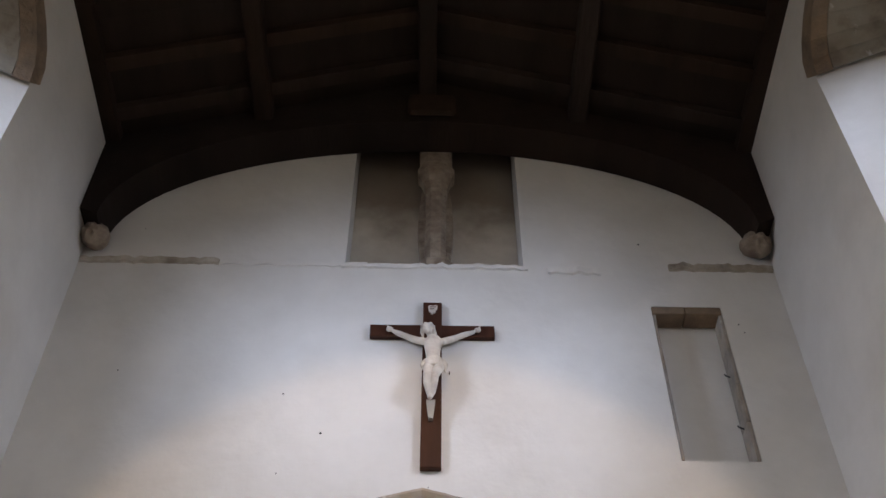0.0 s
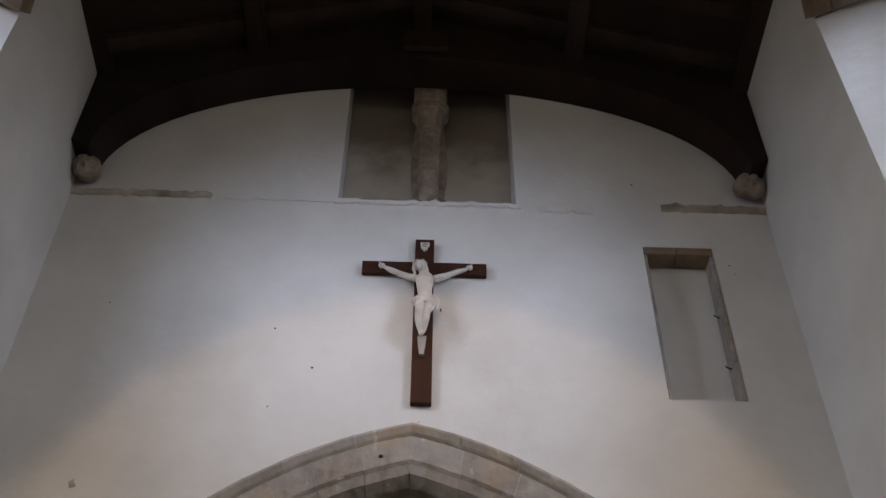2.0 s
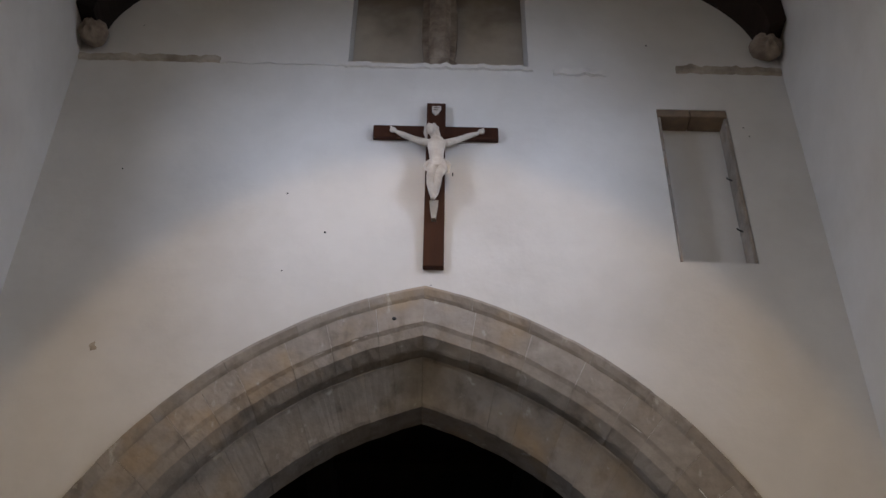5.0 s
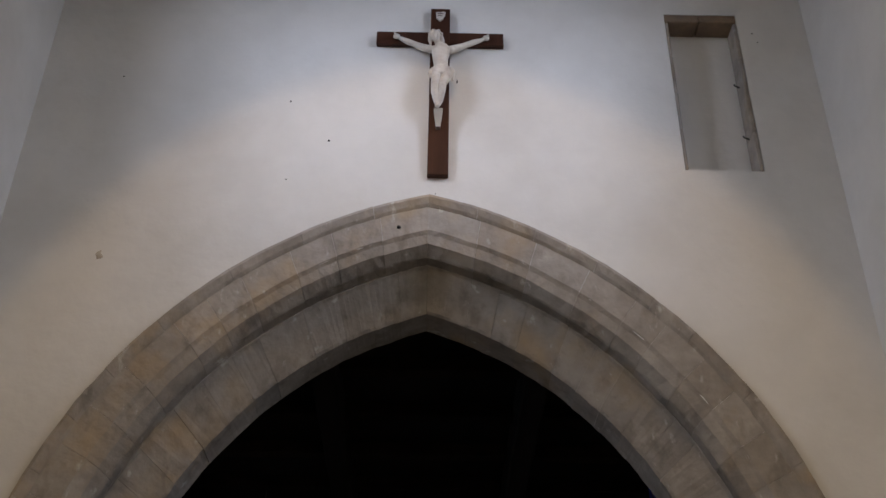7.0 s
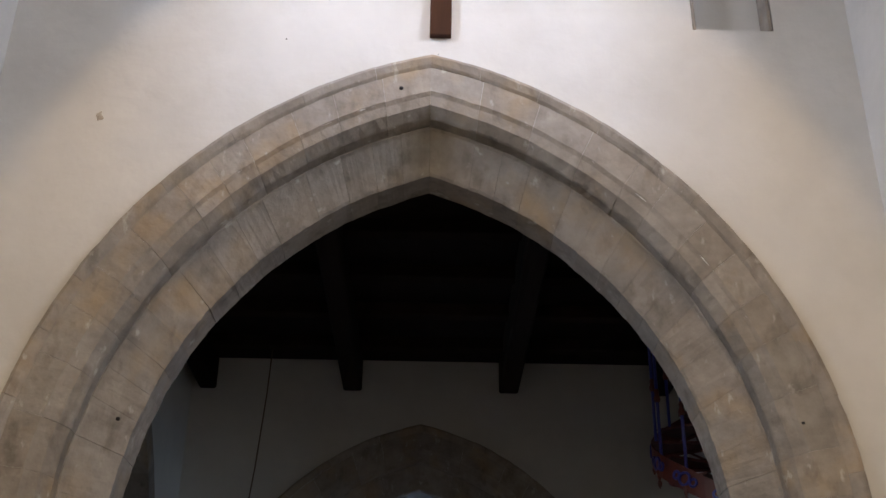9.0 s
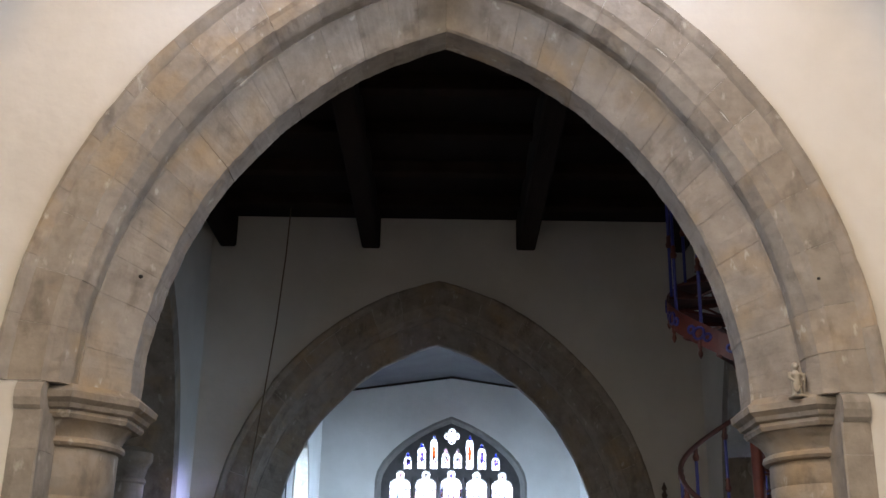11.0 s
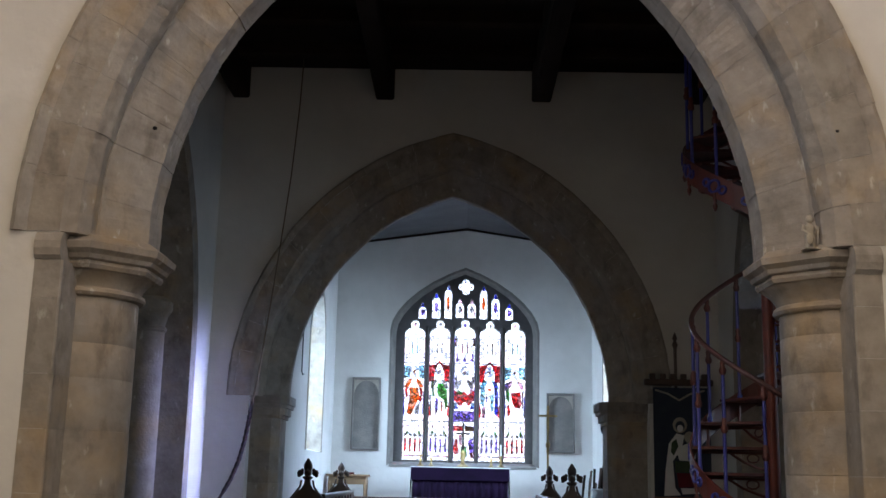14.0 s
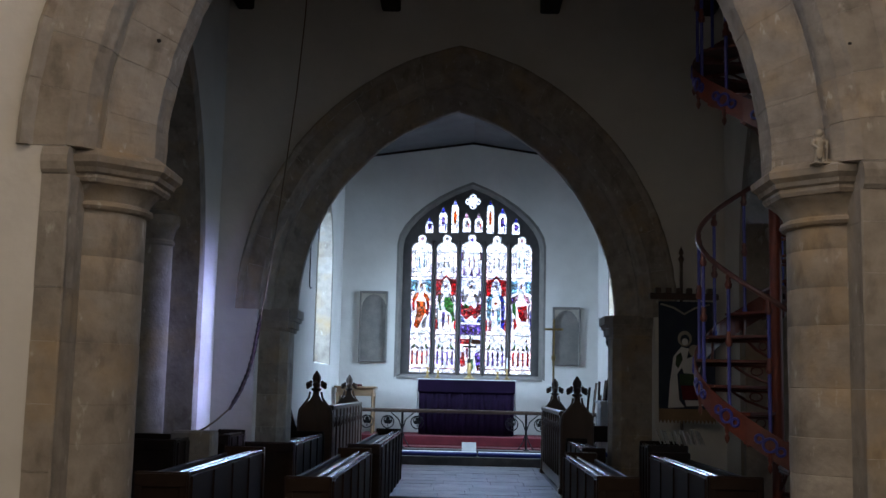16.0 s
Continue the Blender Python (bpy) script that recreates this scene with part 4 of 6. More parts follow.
# ---- stalls and pews in the tower ----
def desk(x0, x1, y0, y1, h, label, group, face):
    """A panelled pew front running along the axis: framed end panel, side panels, sloping book rest with a ledge. face: the side towards the aisle."""
    d = thing("pew", (0, 0, 0), label, "pew", group)
    part("end_panel", boxed(x0, x1, y0, y0 + 0.05, 0, h, bevel=0.008), PEW_OAK, d)
    for a, b, c, e in ((x0 + 0.01, x1 - 0.01, h - 0.1, h - 0.01), (x0 + 0.01, x1 - 0.01, 0.1, 0.2), (x0 + 0.01, x0 + 0.06, 0.2, h - 0.1), (x1 - 0.06, x1 - 0.01, 0.2, h - 0.1)):
        part("rail" if b - a > 0.1 else "stile", boxed(a, b, y0 - 0.018, y0 + 0.002, c, e, bevel=0.005), PEW_OAK, d)
    part("far_end_panel", boxed(x0, x1, y1 - 0.05, y1, 0, h + 0.02, bevel=0.008), PEW_OAK, d)
    xf = x1 if face > 0 else x0
    xa, xb = (xf - 0.03, xf) if face > 0 else (xf, xf + 0.03)
    part("side_panel", boxed(xa, xb, y0 + 0.05, y1 - 0.05, 0.05, h - 0.03), PEW_OAK, d)
    n = max(2, int((y1 - y0) / 0.6))
    for k in range(n + 1):
        yy = y0 + 0.06 + (y1 - y0 - 0.2) * k / n
        xs = (xf, xf + 0.014) if face > 0 else (xf - 0.014, xf)
        part("stile", boxed(*xs, yy, yy + 0.08, 0.05, h - 0.03, bevel=0.004), PEW_OAK, d)
    part("book_rest", prism(bmesh.new(), [(x0 + 0.02, h - 0.10), (x1 - 0.03, h - 0.05), (x1 - 0.03, h - 0.03), (x0 + 0.02, h - 0.08)] if face > 0 else [(x1 - 0.02, h - 0.10), (x0 + 0.03, h - 0.05), (x0 + 0.03, h - 0.03), (x1 - 0.02, h - 0.08)], lambda u, v, k: (u, y0 + 0.04 if k == 0 else y1 - 0.04, v)), PEW_OAK, d)
    for off, zt in ((0.028, 0.0), (0.115, -0.008)):
        xm = xf - face * off
        part("book_ledge", boxed(xm - 0.017, xm + 0.017, y0 + 0.03, y1 - 0.03, h - 0.07, h + zt, bevel=0.006), GLOSS_OAK, d, "polished oak ledge")
    xr = x0 if face > 0 else x1
    part("back_rail", boxed(min(xr, xr + face * 0.03), max(xr, xr + face * 0.03), y0 + 0.03, y1 - 0.03, h - 0.14, h - 0.04, bevel=0.006), PEW_OAK, d)
    xs0, xs1 = (x0 - 0.35, x0) if face > 0 else (x1, x1 + 0.35)
    part("seat", boxed(xs0, xs1, y0 + 0.1, y1 - 0.1, 0.42, 0.46, bevel=0.008), PEW_OAK, d)
    part("seat_support", boxed(min(xs0, xs1) + 0.05, max(xs0, xs1), y0 + 0.2, y0 + 0.25, 0, 0.42), PEW_OAK, d)
    part("seat_support", boxed(min(xs0, xs1) + 0.05, max(xs0, xs1), y1 - 0.25, y1 - 0.2, 0, 0.42), PEW_OAK, d)
    return d


G = "panelled pews in the tower"
desk(-1.2, -0.88, 7.5, 10.7, 0.98, "dark oak panelled pew with a polished book rest", G, 1)
desk(-1.23, -0.87, 11.8, 15.7, 0.98, "dark oak panelled pew reaching under the chancel arch", G, 1)
desk(-2.25, -1.87, 7.6, 10.5, 0.98, "dark oak panelled pew beside the tower pier", G, 1)
desk(-2.32, -1.78, 11.75, 14.2, 0.98, "dark oak panelled pew beside the choir stall", G, 1)
desk(0.98, 1.3, 8.16, 10.85, 0.98, "dark oak panelled pew with a polished book rest", G, -1)
desk(1.29, 1.55, 12.1, 13.95, 0.98, "dark oak panelled pew reaching under the chancel arch", G, -1)
desk(1.85, 2.27, 8.45, 11.2, 0.98, "dark oak panelled pew before the spiral stair", G, -1)
desk(-3.6, -2.75, 10.6, 11.35, 1.04, "dark oak box pew in the north tower arch", G, 1)
desk(-2.72, -2.42, 11.5, 12.3, 1.06, "narrow dark oak pew against the tower wall", G, 1)
desk(1.92, 2.34, 11.6, 12.15, 1.05, "dark oak box pew under the banner", G, -1)


# ---- booklets stacked on edge in the box pew ----
rnd = random.Random(21)
for k in range(11):
    bk = thing("booklet", (2.06 + 0.045 * k, 11.62 + 0.01 * (k % 3), 1.062), "thin white paper booklet leaning in the box pew", "booklet", "leaning booklets", turn=rnd.uniform(-8, 8))
    lean, high = rnd.uniform(0.03, 0.06), rnd.uniform(0.10, 0.15)
    part("leaves", prism(bmesh.new(), [(0.0, 0.0), (0.006, 0.0), (0.006 - lean, high), (-lean, high)], lambda u, v, q: (u, 0.11 * q, v)), PALE_CLOTH, bk)
    part("cover", prism(bmesh.new(), [(0.0065, 0.0), (0.009, 0.0), (0.009 - lean, high + 0.004), (0.0065 - lean, high + 0.004)], lambda u, v, q: (u, -0.002 + 0.114 * q, v)), INK, bk, "grey paper cover")

# ---- choir stalls with poppyheads ----
def poppyhead(bm, x, y, z, s=1.3):
    """A carved finial: moulded collar, a pointed bud and rolled leaves on four sides."""
    lathe(bm, x, y, [(0.03 * s, z - 0.03), (0.05 * s, z - 0.005), (0.052 * s, z + 0.012), (0.03 * s, z + 0.025), (0.034 * s, z + 0.05), (0.036 * s, z + 0.09), (0.044 * s, z + 0.14), (0.04 * s, z + 0.175), (0.026 * s, z + 0.205), (0.008 * s, z + 0.24), (0.002, z + 0.245)], 12)
    for a in (0, 90, 180, 270):
        dx, dy = math.cos(radians(a)) * s, math.sin(radians(a)) * s * 0.6
        ball(bm, (x + dx * 0.074, y + dy * 0.074, z + 0.06), 0.034 * s, (1.0, 0.75, 0.95))
        ball(bm, (x + dx * 0.085, y + dy * 0.085, z + 0.03), 0.02 * s, (1.0, 0.75, 1.0))
        ball(bm, (x + dx * 0.056, y + dy * 0.056, z + 0.092), 0.018 * s, (0.9, 0.7, 1.2))
    return bm


def bench_end(x0, x1, y, z0, zs, ztop):
    """The ogee outline of a bench end with rounded shoulders."""
    c, w = (x0 + x1) / 2, (x1 - x0) / 2
    half = [(w, z0), (w, zs - 0.16), (w * 0.97, zs - 0.09), (w * 0.86, zs - 0.03), (w * 0.62, zs + 0.02), (w * 0.34, zs + 0.06), (w * 0.18, zs + 0.12), (w * 0.14, ztop)]
    return [(c + u, v) for u, v in half] + [(c - u, v) for u, v in reversed(half)]


def choir_stall(x0, x1, y0, y1, face, label):
    st = thing("choir_stall", (0, 0, 0), label, "choir stall", "choir stalls")
    for y in (y0, y1):
        e = part("bench_end", prism(bmesh.new(), bench_end(x0, x1, y, 0.3, 1.33, 1.52), lambda u, v, k: (u, y + 0.075 * k, v)), STALL_OAK, st)
        for sx in (-1, 1):
            xm = (x0 + x1) / 2 + sx * ((x1 - x0) / 2 - 0.012)
            part("edge_roll", tube(bmesh.new(), [(xm, y - 0.004, 0.32), (xm, y - 0.004, 1.15), (xm - sx * 0.015, y - 0.004, 1.27), (xm - sx * 0.07, y - 0.004, 1.34), (xm - sx * 0.13, y - 0.004, 1.42), (xm - sx * 0.145, y - 0.004, 1.5)], 0.014, 6), STALL_OAK, e)
        part("foot", boxed(x0 - 0.02, x1 + 0.02, y - 0.02, y + 0.095, 0.3, 0.38, bevel=0.015), STALL_OAK, e)
        part("poppyhead", poppyhead(bmesh.new(), (x0 + x1) / 2, y + 0.037, 1.53), STALL_OAK, st, "carved leafy finial", True)
    xf = x1 if face > 0 else x0
    a, b = (xf - 0.06, xf - 0.02) if face > 0 else (xf + 0.02, xf + 0.06)
    part("top_rail", boxed(a - 0.03, b + 0.02, y0 + 0.075, y1, 1.27, 1.33, bevel=0.012), STALL_OAK, st)
    part("bottom_rail", boxed(a, b, y0 + 0.075, y1, 0.34, 0.5, bevel=0.008), STALL_OAK, st)
    part("backing", boxed(a + 0.012 * (1 if face > 0 else 0), b - 0.012 * (0 if face > 0 else 1) if face > 0 else b, y0 + 0.08, y1 - 0.005, 0.5, 1.27), STALL_OAK, st)
    n = 9
    for k in range(n):
        ya = y0 + 0.12 + (y1 - y0 - 0.16) * k / n
        yb = y0 + 0.12 + (y1 - y0 - 0.16) * (k + 1) / n
        m = (ya + yb) / 2
        xa, xb = (xf - 0.022, xf) if face > 0 else (xf, xf + 0.022)
        part("baluster", boxed(xa, xb, ya - 0.018, ya + 0.018, 0.5, 1.27, bevel=0.006), STALL_OAK, st)
        bm = bmesh.new()
        r = (yb - ya) / 2
        for s in (-1, 1):
            arc = [(m - s * r * math.cos(math.pi / 2 * i / 6), 0.98 + 0.2 * math.sin(math.pi / 2 * i / 6)) for i in range(7)]
            tube(bm, [((xa + xb) / 2, u, v) for u, v in arc], 0.011, 6)
            tube(bm, [((xa + xb) / 2, m + s * 0.05 * math.cos(q * 0.8), 1.08 + 0.04 * math.sin(q * 0.8)) for q in range(8)], 0.008, 5)
        part("tracery", bm, STALL_OAK, st)
    xs = (x0 + 0.02, x1 - 0.06) if face > 0 else (x0 + 0.06, x1 - 0.02)
    part("book_slope", boxed(*xs, y0 + 0.075, y1, 1.22, 1.25), GLOSS_OAK, st)
    return st


choir_stall(-2.15, -1.69, 14.3, 18.4, 1, "carved oak choir stall with poppyheads and a traceried front")
choir_stall(1.22, 1.64, 14.0, 17.4, -1, "dark carved oak choir stall with poppyhead bench ends")
back_end = part("bench_end", prism(bmesh.new(), [(-2.44, 0.3), (-2.2, 0.3), (-2.2, 0.95), (-2.27, 1.05), (-2.33, 1.25), (-2.38, 1.32), (-2.44, 1.32)], lambda u, v, k: (u, 14.9 + 0.07 * k, v)), PEW_OAK)
tagged(back_end, "dark oak bench end with a curved arm against the wall", "bench end")

# ---- sanctuary: steps, carpet, kneeler, rail, altar ----
structure("step_lower", boxed(CL + 0.01, CR - 0.01, 18.6, 21.49, 0.3, 0.45, bevel=0.01), FLAGS, "grey stone sanctuary step", "step")
structure("step_upper", boxed(CL + 0.01, CR - 0.01, 19.0, 21.48, 0.45, 0.545, bevel=0.008), FLAGS, "pale stone sanctuary step under the rail", "step")
structure("carpet", boxed(-2.0, 2.2, 19.3, 21.47, 0.545, 0.56), CARPET, "plain dark red carpet before the altar", "carpet")
structure("footpace", boxed(-1.9, 2.1, 19.95, 21.46, 0.56, 0.72, bevel=0.01), CARPET, "red carpeted altar step", "step")
for k in range(2):
    x0, x1 = (-1.3, 0.24) if k == 0 else (0.25, 1.7)
    kn = thing("kneeler", (0, 0, 0), "long deep blue kneeling cushion on the sanctuary step", "kneeler", "kneelers")
    part("cushion", boxed(x0, x1, 18.64, 18.9, 0.452, 0.52, bevel=0.02), BLUE_CLOTH, kn)
    part("piping", boxed(x0 + 0.01, x1 - 0.01, 18.66, 18.88, 0.52, 0.526), PALE_CLOTH, kn, "pale worn top")
sign = thing("notice", (0.1, 18.78, 0.53), "small white printed notice standing on the kneeler", "notice")
part("card", prism(bmesh.new(), [(-0.12, 0.0), (0.12, 0.0), (0.12, 0.15), (-0.12, 0.15)], lambda u, v, k: (u, v * 0.35 + 0.004 * k, v + 0.0)), PALE_CLOTH, sign)
for k in range(4):
    part("print_line", boxed(-0.085, 0.085 - 0.03 * (k % 2), 0.028 + 0.008 * k - 0.0, 0.032 + 0.008 * k, 0.04 + 0.023 * k + 0.03, 0.048 + 0.023 * k + 0.03), INK, sign)

rail = thing("altar_rail", (0, 0, 0), "oak altar rail on black wrought iron scroll brackets", "altar rail")
RY, RZ = 19.18, 0.546
part("handrail", boxed(CL + 0.02, CR - 0.02, RY - 0.06, RY + 0.06, 1.15, 1.215, bevel=0.015), STALL_OAK, rail)


def scroll(bm, x, z, s, r=0.13, flip=1):
    pts = []
    for i in range(18):
        a = -math.pi / 2 + i * 0.32
        rr = r * (1 - i / 30)
        pts.append((x + s * (rr * math.cos(a)), RY, z + flip * rr * math.sin(a)))
    tube(bm, pts, 0.011, 6)


for px in (-2.2, -1.06, 1.08, 2.3):
    post = part("standard", tube(bmesh.new(), [(px, RY, RZ + 0.02), (px, RY, 1.15)], 0.02, 8), IRON, rail, "black iron standard")
    bm = bmesh.new()
    for s in (-1, 1):
        tube(bm, [(px, RY, RZ + 0.3), (px + s * 0.05, RY, RZ + 0.14), (px + s * 0.12, RY, RZ + 0.03), (px + s * 0.15, RY, RZ + 0.012)], 0.011, 6)
        tube(bm, [(px, RY, RZ + 0.3), (px + s * 0.06, RY, RZ + 0.48), (px + s * 0.2, RY, RZ + 0.6)], 0.011, 6)
    part("bracket", bm, IRON, post)
    part("foot_plate", boxed(px - 0.05, px + 0.05, RY - 0.05, RY + 0.05, RZ, RZ + 0.02), IRON, post)
for px in (-1.95, -1.67, -1.31, -0.8, 0.83, 1.33, 1.62, 2.05):
    bm = bmesh.new()
    scroll(bm, px, 1.0, 1 if px > 0 else -1)
    scroll(bm, px, 1.0, -1 if px > 0 else 1, 0.125)
    sc = part("scrollwork", bm, IRON, rail, "iron scroll")
    bm = bmesh.new()
    for a in (90, 210, 330):
        ball(bm, (px + 0.035 * math.cos(radians(a)), RY, 1.0 + 0.035 * math.sin(radians(a))), 0.034, (1, 0.4, 1))
    tube(bm, [(px, RY, 1.0), (px, RY, 0.9)], 0.008, 6)
    part("trefoil", bm, IRON, sc)

altar = thing("altar", (0, 0, 0), "altar with a pleated purple frontal and a white linen cloth", "altar")
part("table", boxed(-0.8, 0.89, 20.45, 21.15, 0.721, 1.70), STALL_OAK, altar)
bm = bmesh.new()
cols = []
N = 150
for i in range(N + 1):
    x = -0.83 + 1.75 * i / N
    w = 0.016 * math.sin(i * 0.62) + 0.012 * noise.noise(Vector((x * 9, 0, 0)))
    cols.append((bm.verts.new((x, 20.40 + w * 1.3, 0.735)), bm.verts.new((x, 20.405 + w, 1.3)), bm.verts.new((x, 20.42 + w * 0.5, 1.52))))
for a, b in zip(cols, cols[1:]):
    bm.faces.new((a[0], b[0], b[1], a[1]))
    bm.faces.new((a[1], b[1], b[2], a[2]))
fr = part("frontal", bm, PURPLE, altar, "deep purple pleated velvet", True)
so = fr.modifiers.new("cloth", "SOLIDIFY")
so.thickness = 0.006
part("superfrontal", boxed(-0.85, 0.94, 20.375, 20.43, 1.50, 1.735, bevel=0.01), PURPLE, altar)
part("altar_cloth", boxed(-0.87, 0.96, 20.385, 21.17, 1.735, 1.748), PALE_CLOTH, altar, "white linen cloth")
for x, s in ((-0.858, -1), (0.945, 1)):
    part("cloth_fall", prism(bmesh.new(), [(20.44, 1.74), (21.1, 1.74), (21.05, 1.05), (20.5, 0.98)], lambda u, v, k: (x + s * (0.008 * k + 0.03 * (1.74 - v)), u, v)), PALE_CLOTH, altar, "hanging linen end")


def candlestick(x, h, r, candle):
    c = thing("candlestick", (x, 20.85, 1.749), "brass altar candlestick with a white candle", "candlestick", "candlesticks")
    part("stick", lathe(bmesh.new(), 0, 0, [(0.07 * r, 0), (0.07 * r, 0.02), (0.03 * r, 0.05), (0.016 * r, 0.09), (0.03 * r, 0.12), (0.014 * r, 0.16), (0.014 * r, h - 0.04), (0.04 * r, h - 0.02), (0.04 * r, h)], 14), BRASS, c, smooth=True)
    part("candle", lathe(bmesh.new(), 0, 0, [(0.016, h), (0.016, h + candle), (0.004, h + candle + 0.005)], 10), PALE_CLOTH, c, "white wax candle")


candlestick(-0.70, 0.22, 1.0, 0.2)
candlestick(0.80, 0.22, 1.0, 0.2)
candlestick(-0.5, 0.16, 0.8, 0.1)
candlestick(0.62, 0.16, 0.8, 0.1)
ac = thing("altar_cross", (0.09, 20.9, 1.749), "dark metal altar cross on a stepped brass base", "cross")
part("base", lathe(bmesh.new(), 0, 0, [(0.11, 0), (0.11, 0.03), (0.06, 0.06), (0.03, 0.1), (0.05, 0.16), (0.05, 0.26), (0.02, 0.32)], 8), BRASS, ac)
part("shaft", boxed(-0.02, 0.02, -0.012, 0.012, 0.3, 0.83), IRON, ac)
part("arm", boxed(-0.13, 0.13, -0.011, 0.011, 0.6, 0.64), IRON, ac)
pc = thing("processional_cross", (1.42, 17.66, 0.3), "tall brass processional cross fixed to the choir stall", "cross")
part("staff", lathe(bmesh.new(), 0, 0, [(0.018, 0), (0.018, 1.75), (0.035, 1.78), (0.035, 1.82), (0.014, 1.86), (0.014, 2.0)], 10), BRASS, pc)
part("upright", boxed(-0.018, 0.018, -0.01, 0.01, 2.0, 2.42, bevel=0.004), BRASS, pc)
part("arm", boxed(-0.15, 0.15, -0.0095, 0.0095, 2.24, 2.275, bevel=0.004), BRASS, pc)

# side table with books, poles, chair, box
tb = thing("side_table", (-1.95, 20.6, 0.56), "pale wooden credence table with turned legs", "table")
part("top", boxed(-0.45, 0.32, -0.25, 0.25, 0.98, 1.02, bevel=0.008), WARM_OAK, tb)
part("apron", boxed(-0.41, 0.28, -0.21, 0.21, 0.84, 0.98), WARM_OAK, tb)
for x in (-0.39, 0.26):
    for y in (-0.2, 0.2):
        part("leg", lathe(bmesh.new(), x, y, [(0.03, -0.015), (0.022, 0.1), (0.03, 0.4), (0.022, 0.7), (0.03, 0.9)], 10), WARM_OAK, tb)
for k, (x, col) in enumerate(((-0.15, "RED"), (0.0, "DARK"))):
    bk = thing("book", (-1.95 + x, 20.5, 1.581 + 0.0 * k), "red bound service book lying on the table" if col == "RED" else "worn red hymn book lying on the table", "book", "books")
    part("cover", boxed(-0.06, 0.06, -0.1, 0.1, 0, 0.035, bevel=0.004), CARPET, bk)
    part("pages", boxed(-0.055, 0.062, -0.095, 0.095, 0.006, 0.029), PALE_CLOTH, bk)
rnd = random.Random(5)
for k in range(13):
    x = 2.05 + 0.036 * k
    p = part("pole", tube(bmesh.new(), [(x - 0.14 + rnd.uniform(-0.06, 0.03), 18.0 + rnd.uniform(-0.2, 0.2), 0.3), (x + rnd.uniform(-0.02, 0.05), 18.4, 1.5 + 0.02 * k + rnd.uniform(-0.12, 0.16))], [0.014, 0.022], 8), STALL_OAK if k % 3 else PEW_OAK)
    tagged(p, "slim wooden pole leaning against the chancel wall", "pole", "leaning poles")
bx = thing("cupboard", (2.05, 16.4, 0.3), "small white painted cupboard against the chancel wall", "cupboard")
part("body", boxed(-0.05, 0.35, -0.25, 0.25, 0, 1.12, bevel=0.01), PALE_CLOTH, bx)
part("door", boxed(-0.066, -0.05, -0.21, 0.21, 0.06, 1.06, bevel=0.006), PALE_CLOTH, bx)
part("top", boxed(-0.08, 0.36, -0.27, 0.27, 1.12, 1.15, bevel=0.006), PALE_CLOTH, bx)
ch = thing("chair", (1.95, 15.1, 0.3), "small chair with a bright blue seat cushion", "chair")
part("seat", boxed(-0.2, 0.2, -0.2, 0.2, 0.42, 0.47, bevel=0.015), BLUE_CLOTH, ch, "blue cushion")
for x in (-0.17, 0.17):
    for y in (-0.17, 0.17):
        part("leg", boxed(x - 0.02, x + 0.02, y - 0.02, y + 0.02, 0, 0.42 if y < 0 else 0.85), PEW_OAK, ch)
part("backrest", boxed(-0.17, 0.17, 0.155, 0.185, 0.6, 0.82, bevel=0.01), PEW_OAK, ch)

# blind niches in the east wall
for x0, x1, z0, z1 in ((-2.08, -1.53, 2.05, 3.44), (1.70, 2.24, 2.06, 3.2)):
    ni = thing("wall_niche", (0, 0, 0), "flat stone panel with a darkened back and a cusped pointed head", "niche", "east wall niches")
    ni["kind"] = "structure"
    # the back lies flush; its darker colour stands in for a recess's shade
    part("back", boxed(x0, x1, CY1 - 0.006, CY1 + 0.02, z0, z1), TRACERY, ni)
    for a, b, c, d in ((x0, x0 + 0.035, z0, z1), (x1 - 0.035, x1, z0, z1), (x0 + 0.035, x1 - 0.035, z1 - 0.05, z1), (x0 + 0.035, x1 - 0.035, z0, z0 + 0.03)):
        part("moulding", boxed(a, b, CY1 - 0.08, CY1 - 0.004, c, d, bevel=0.01), TRACERY, ni)
    m, r = (x0 + x1) / 2, (x1 - x0) / 2 - 0.03
    for s in (-1, 1):
        arc = [(m + s * r * math.cos(math.pi / 2 * i / 8), z1 - 0.36 + 0.3 * math.sin(math.pi / 2 * i / 8)) for i in range(9)]
        part("spandrel", prism(bmesh.new(), arc + [(m, z1 - 0.045), (m + s * r, z1 - 0.045)], lambda u, v, k: (u, CY1 - 0.06 + 0.05 * k, v)), PALE_STONE, ni)

lamp = thing("hanging_lamp", (2.3, 17.6, 2.35), "small dark hanging sanctuary lamp on a bracket", "lamp")
part("bracket", tube(bmesh.new(), [(0.28, 0, 0.32), (0.1, 0, 0.34), (0, 0, 0.3)], 0.012), IRON, lamp)
part("chain", tube(bmesh.new(), [(0, 0, 0.3), (0, 0, 0.1)], 0.006), IRON, lamp)
part("bowl", lathe(bmesh.new(), 0, 0, [(0.01, -0.08), (0.04, -0.04), (0.055, 0.02), (0.05, 0.08), (0.03, 0.1)], 12), IRON, lamp)
cord = thing("cord", (0, 0, 0), "thin cord with a loop hanging on the chancel wall", "cord")
part("line", tube(bmesh.new(), [(CL + 0.02, 16.9, 4.4), (CL + 0.02, 16.9, 3.12), (CL + 0.02, 17.0, 3.08), (CL + 0.02, 17.15, 3.1)], 0.009), IRON, cord)

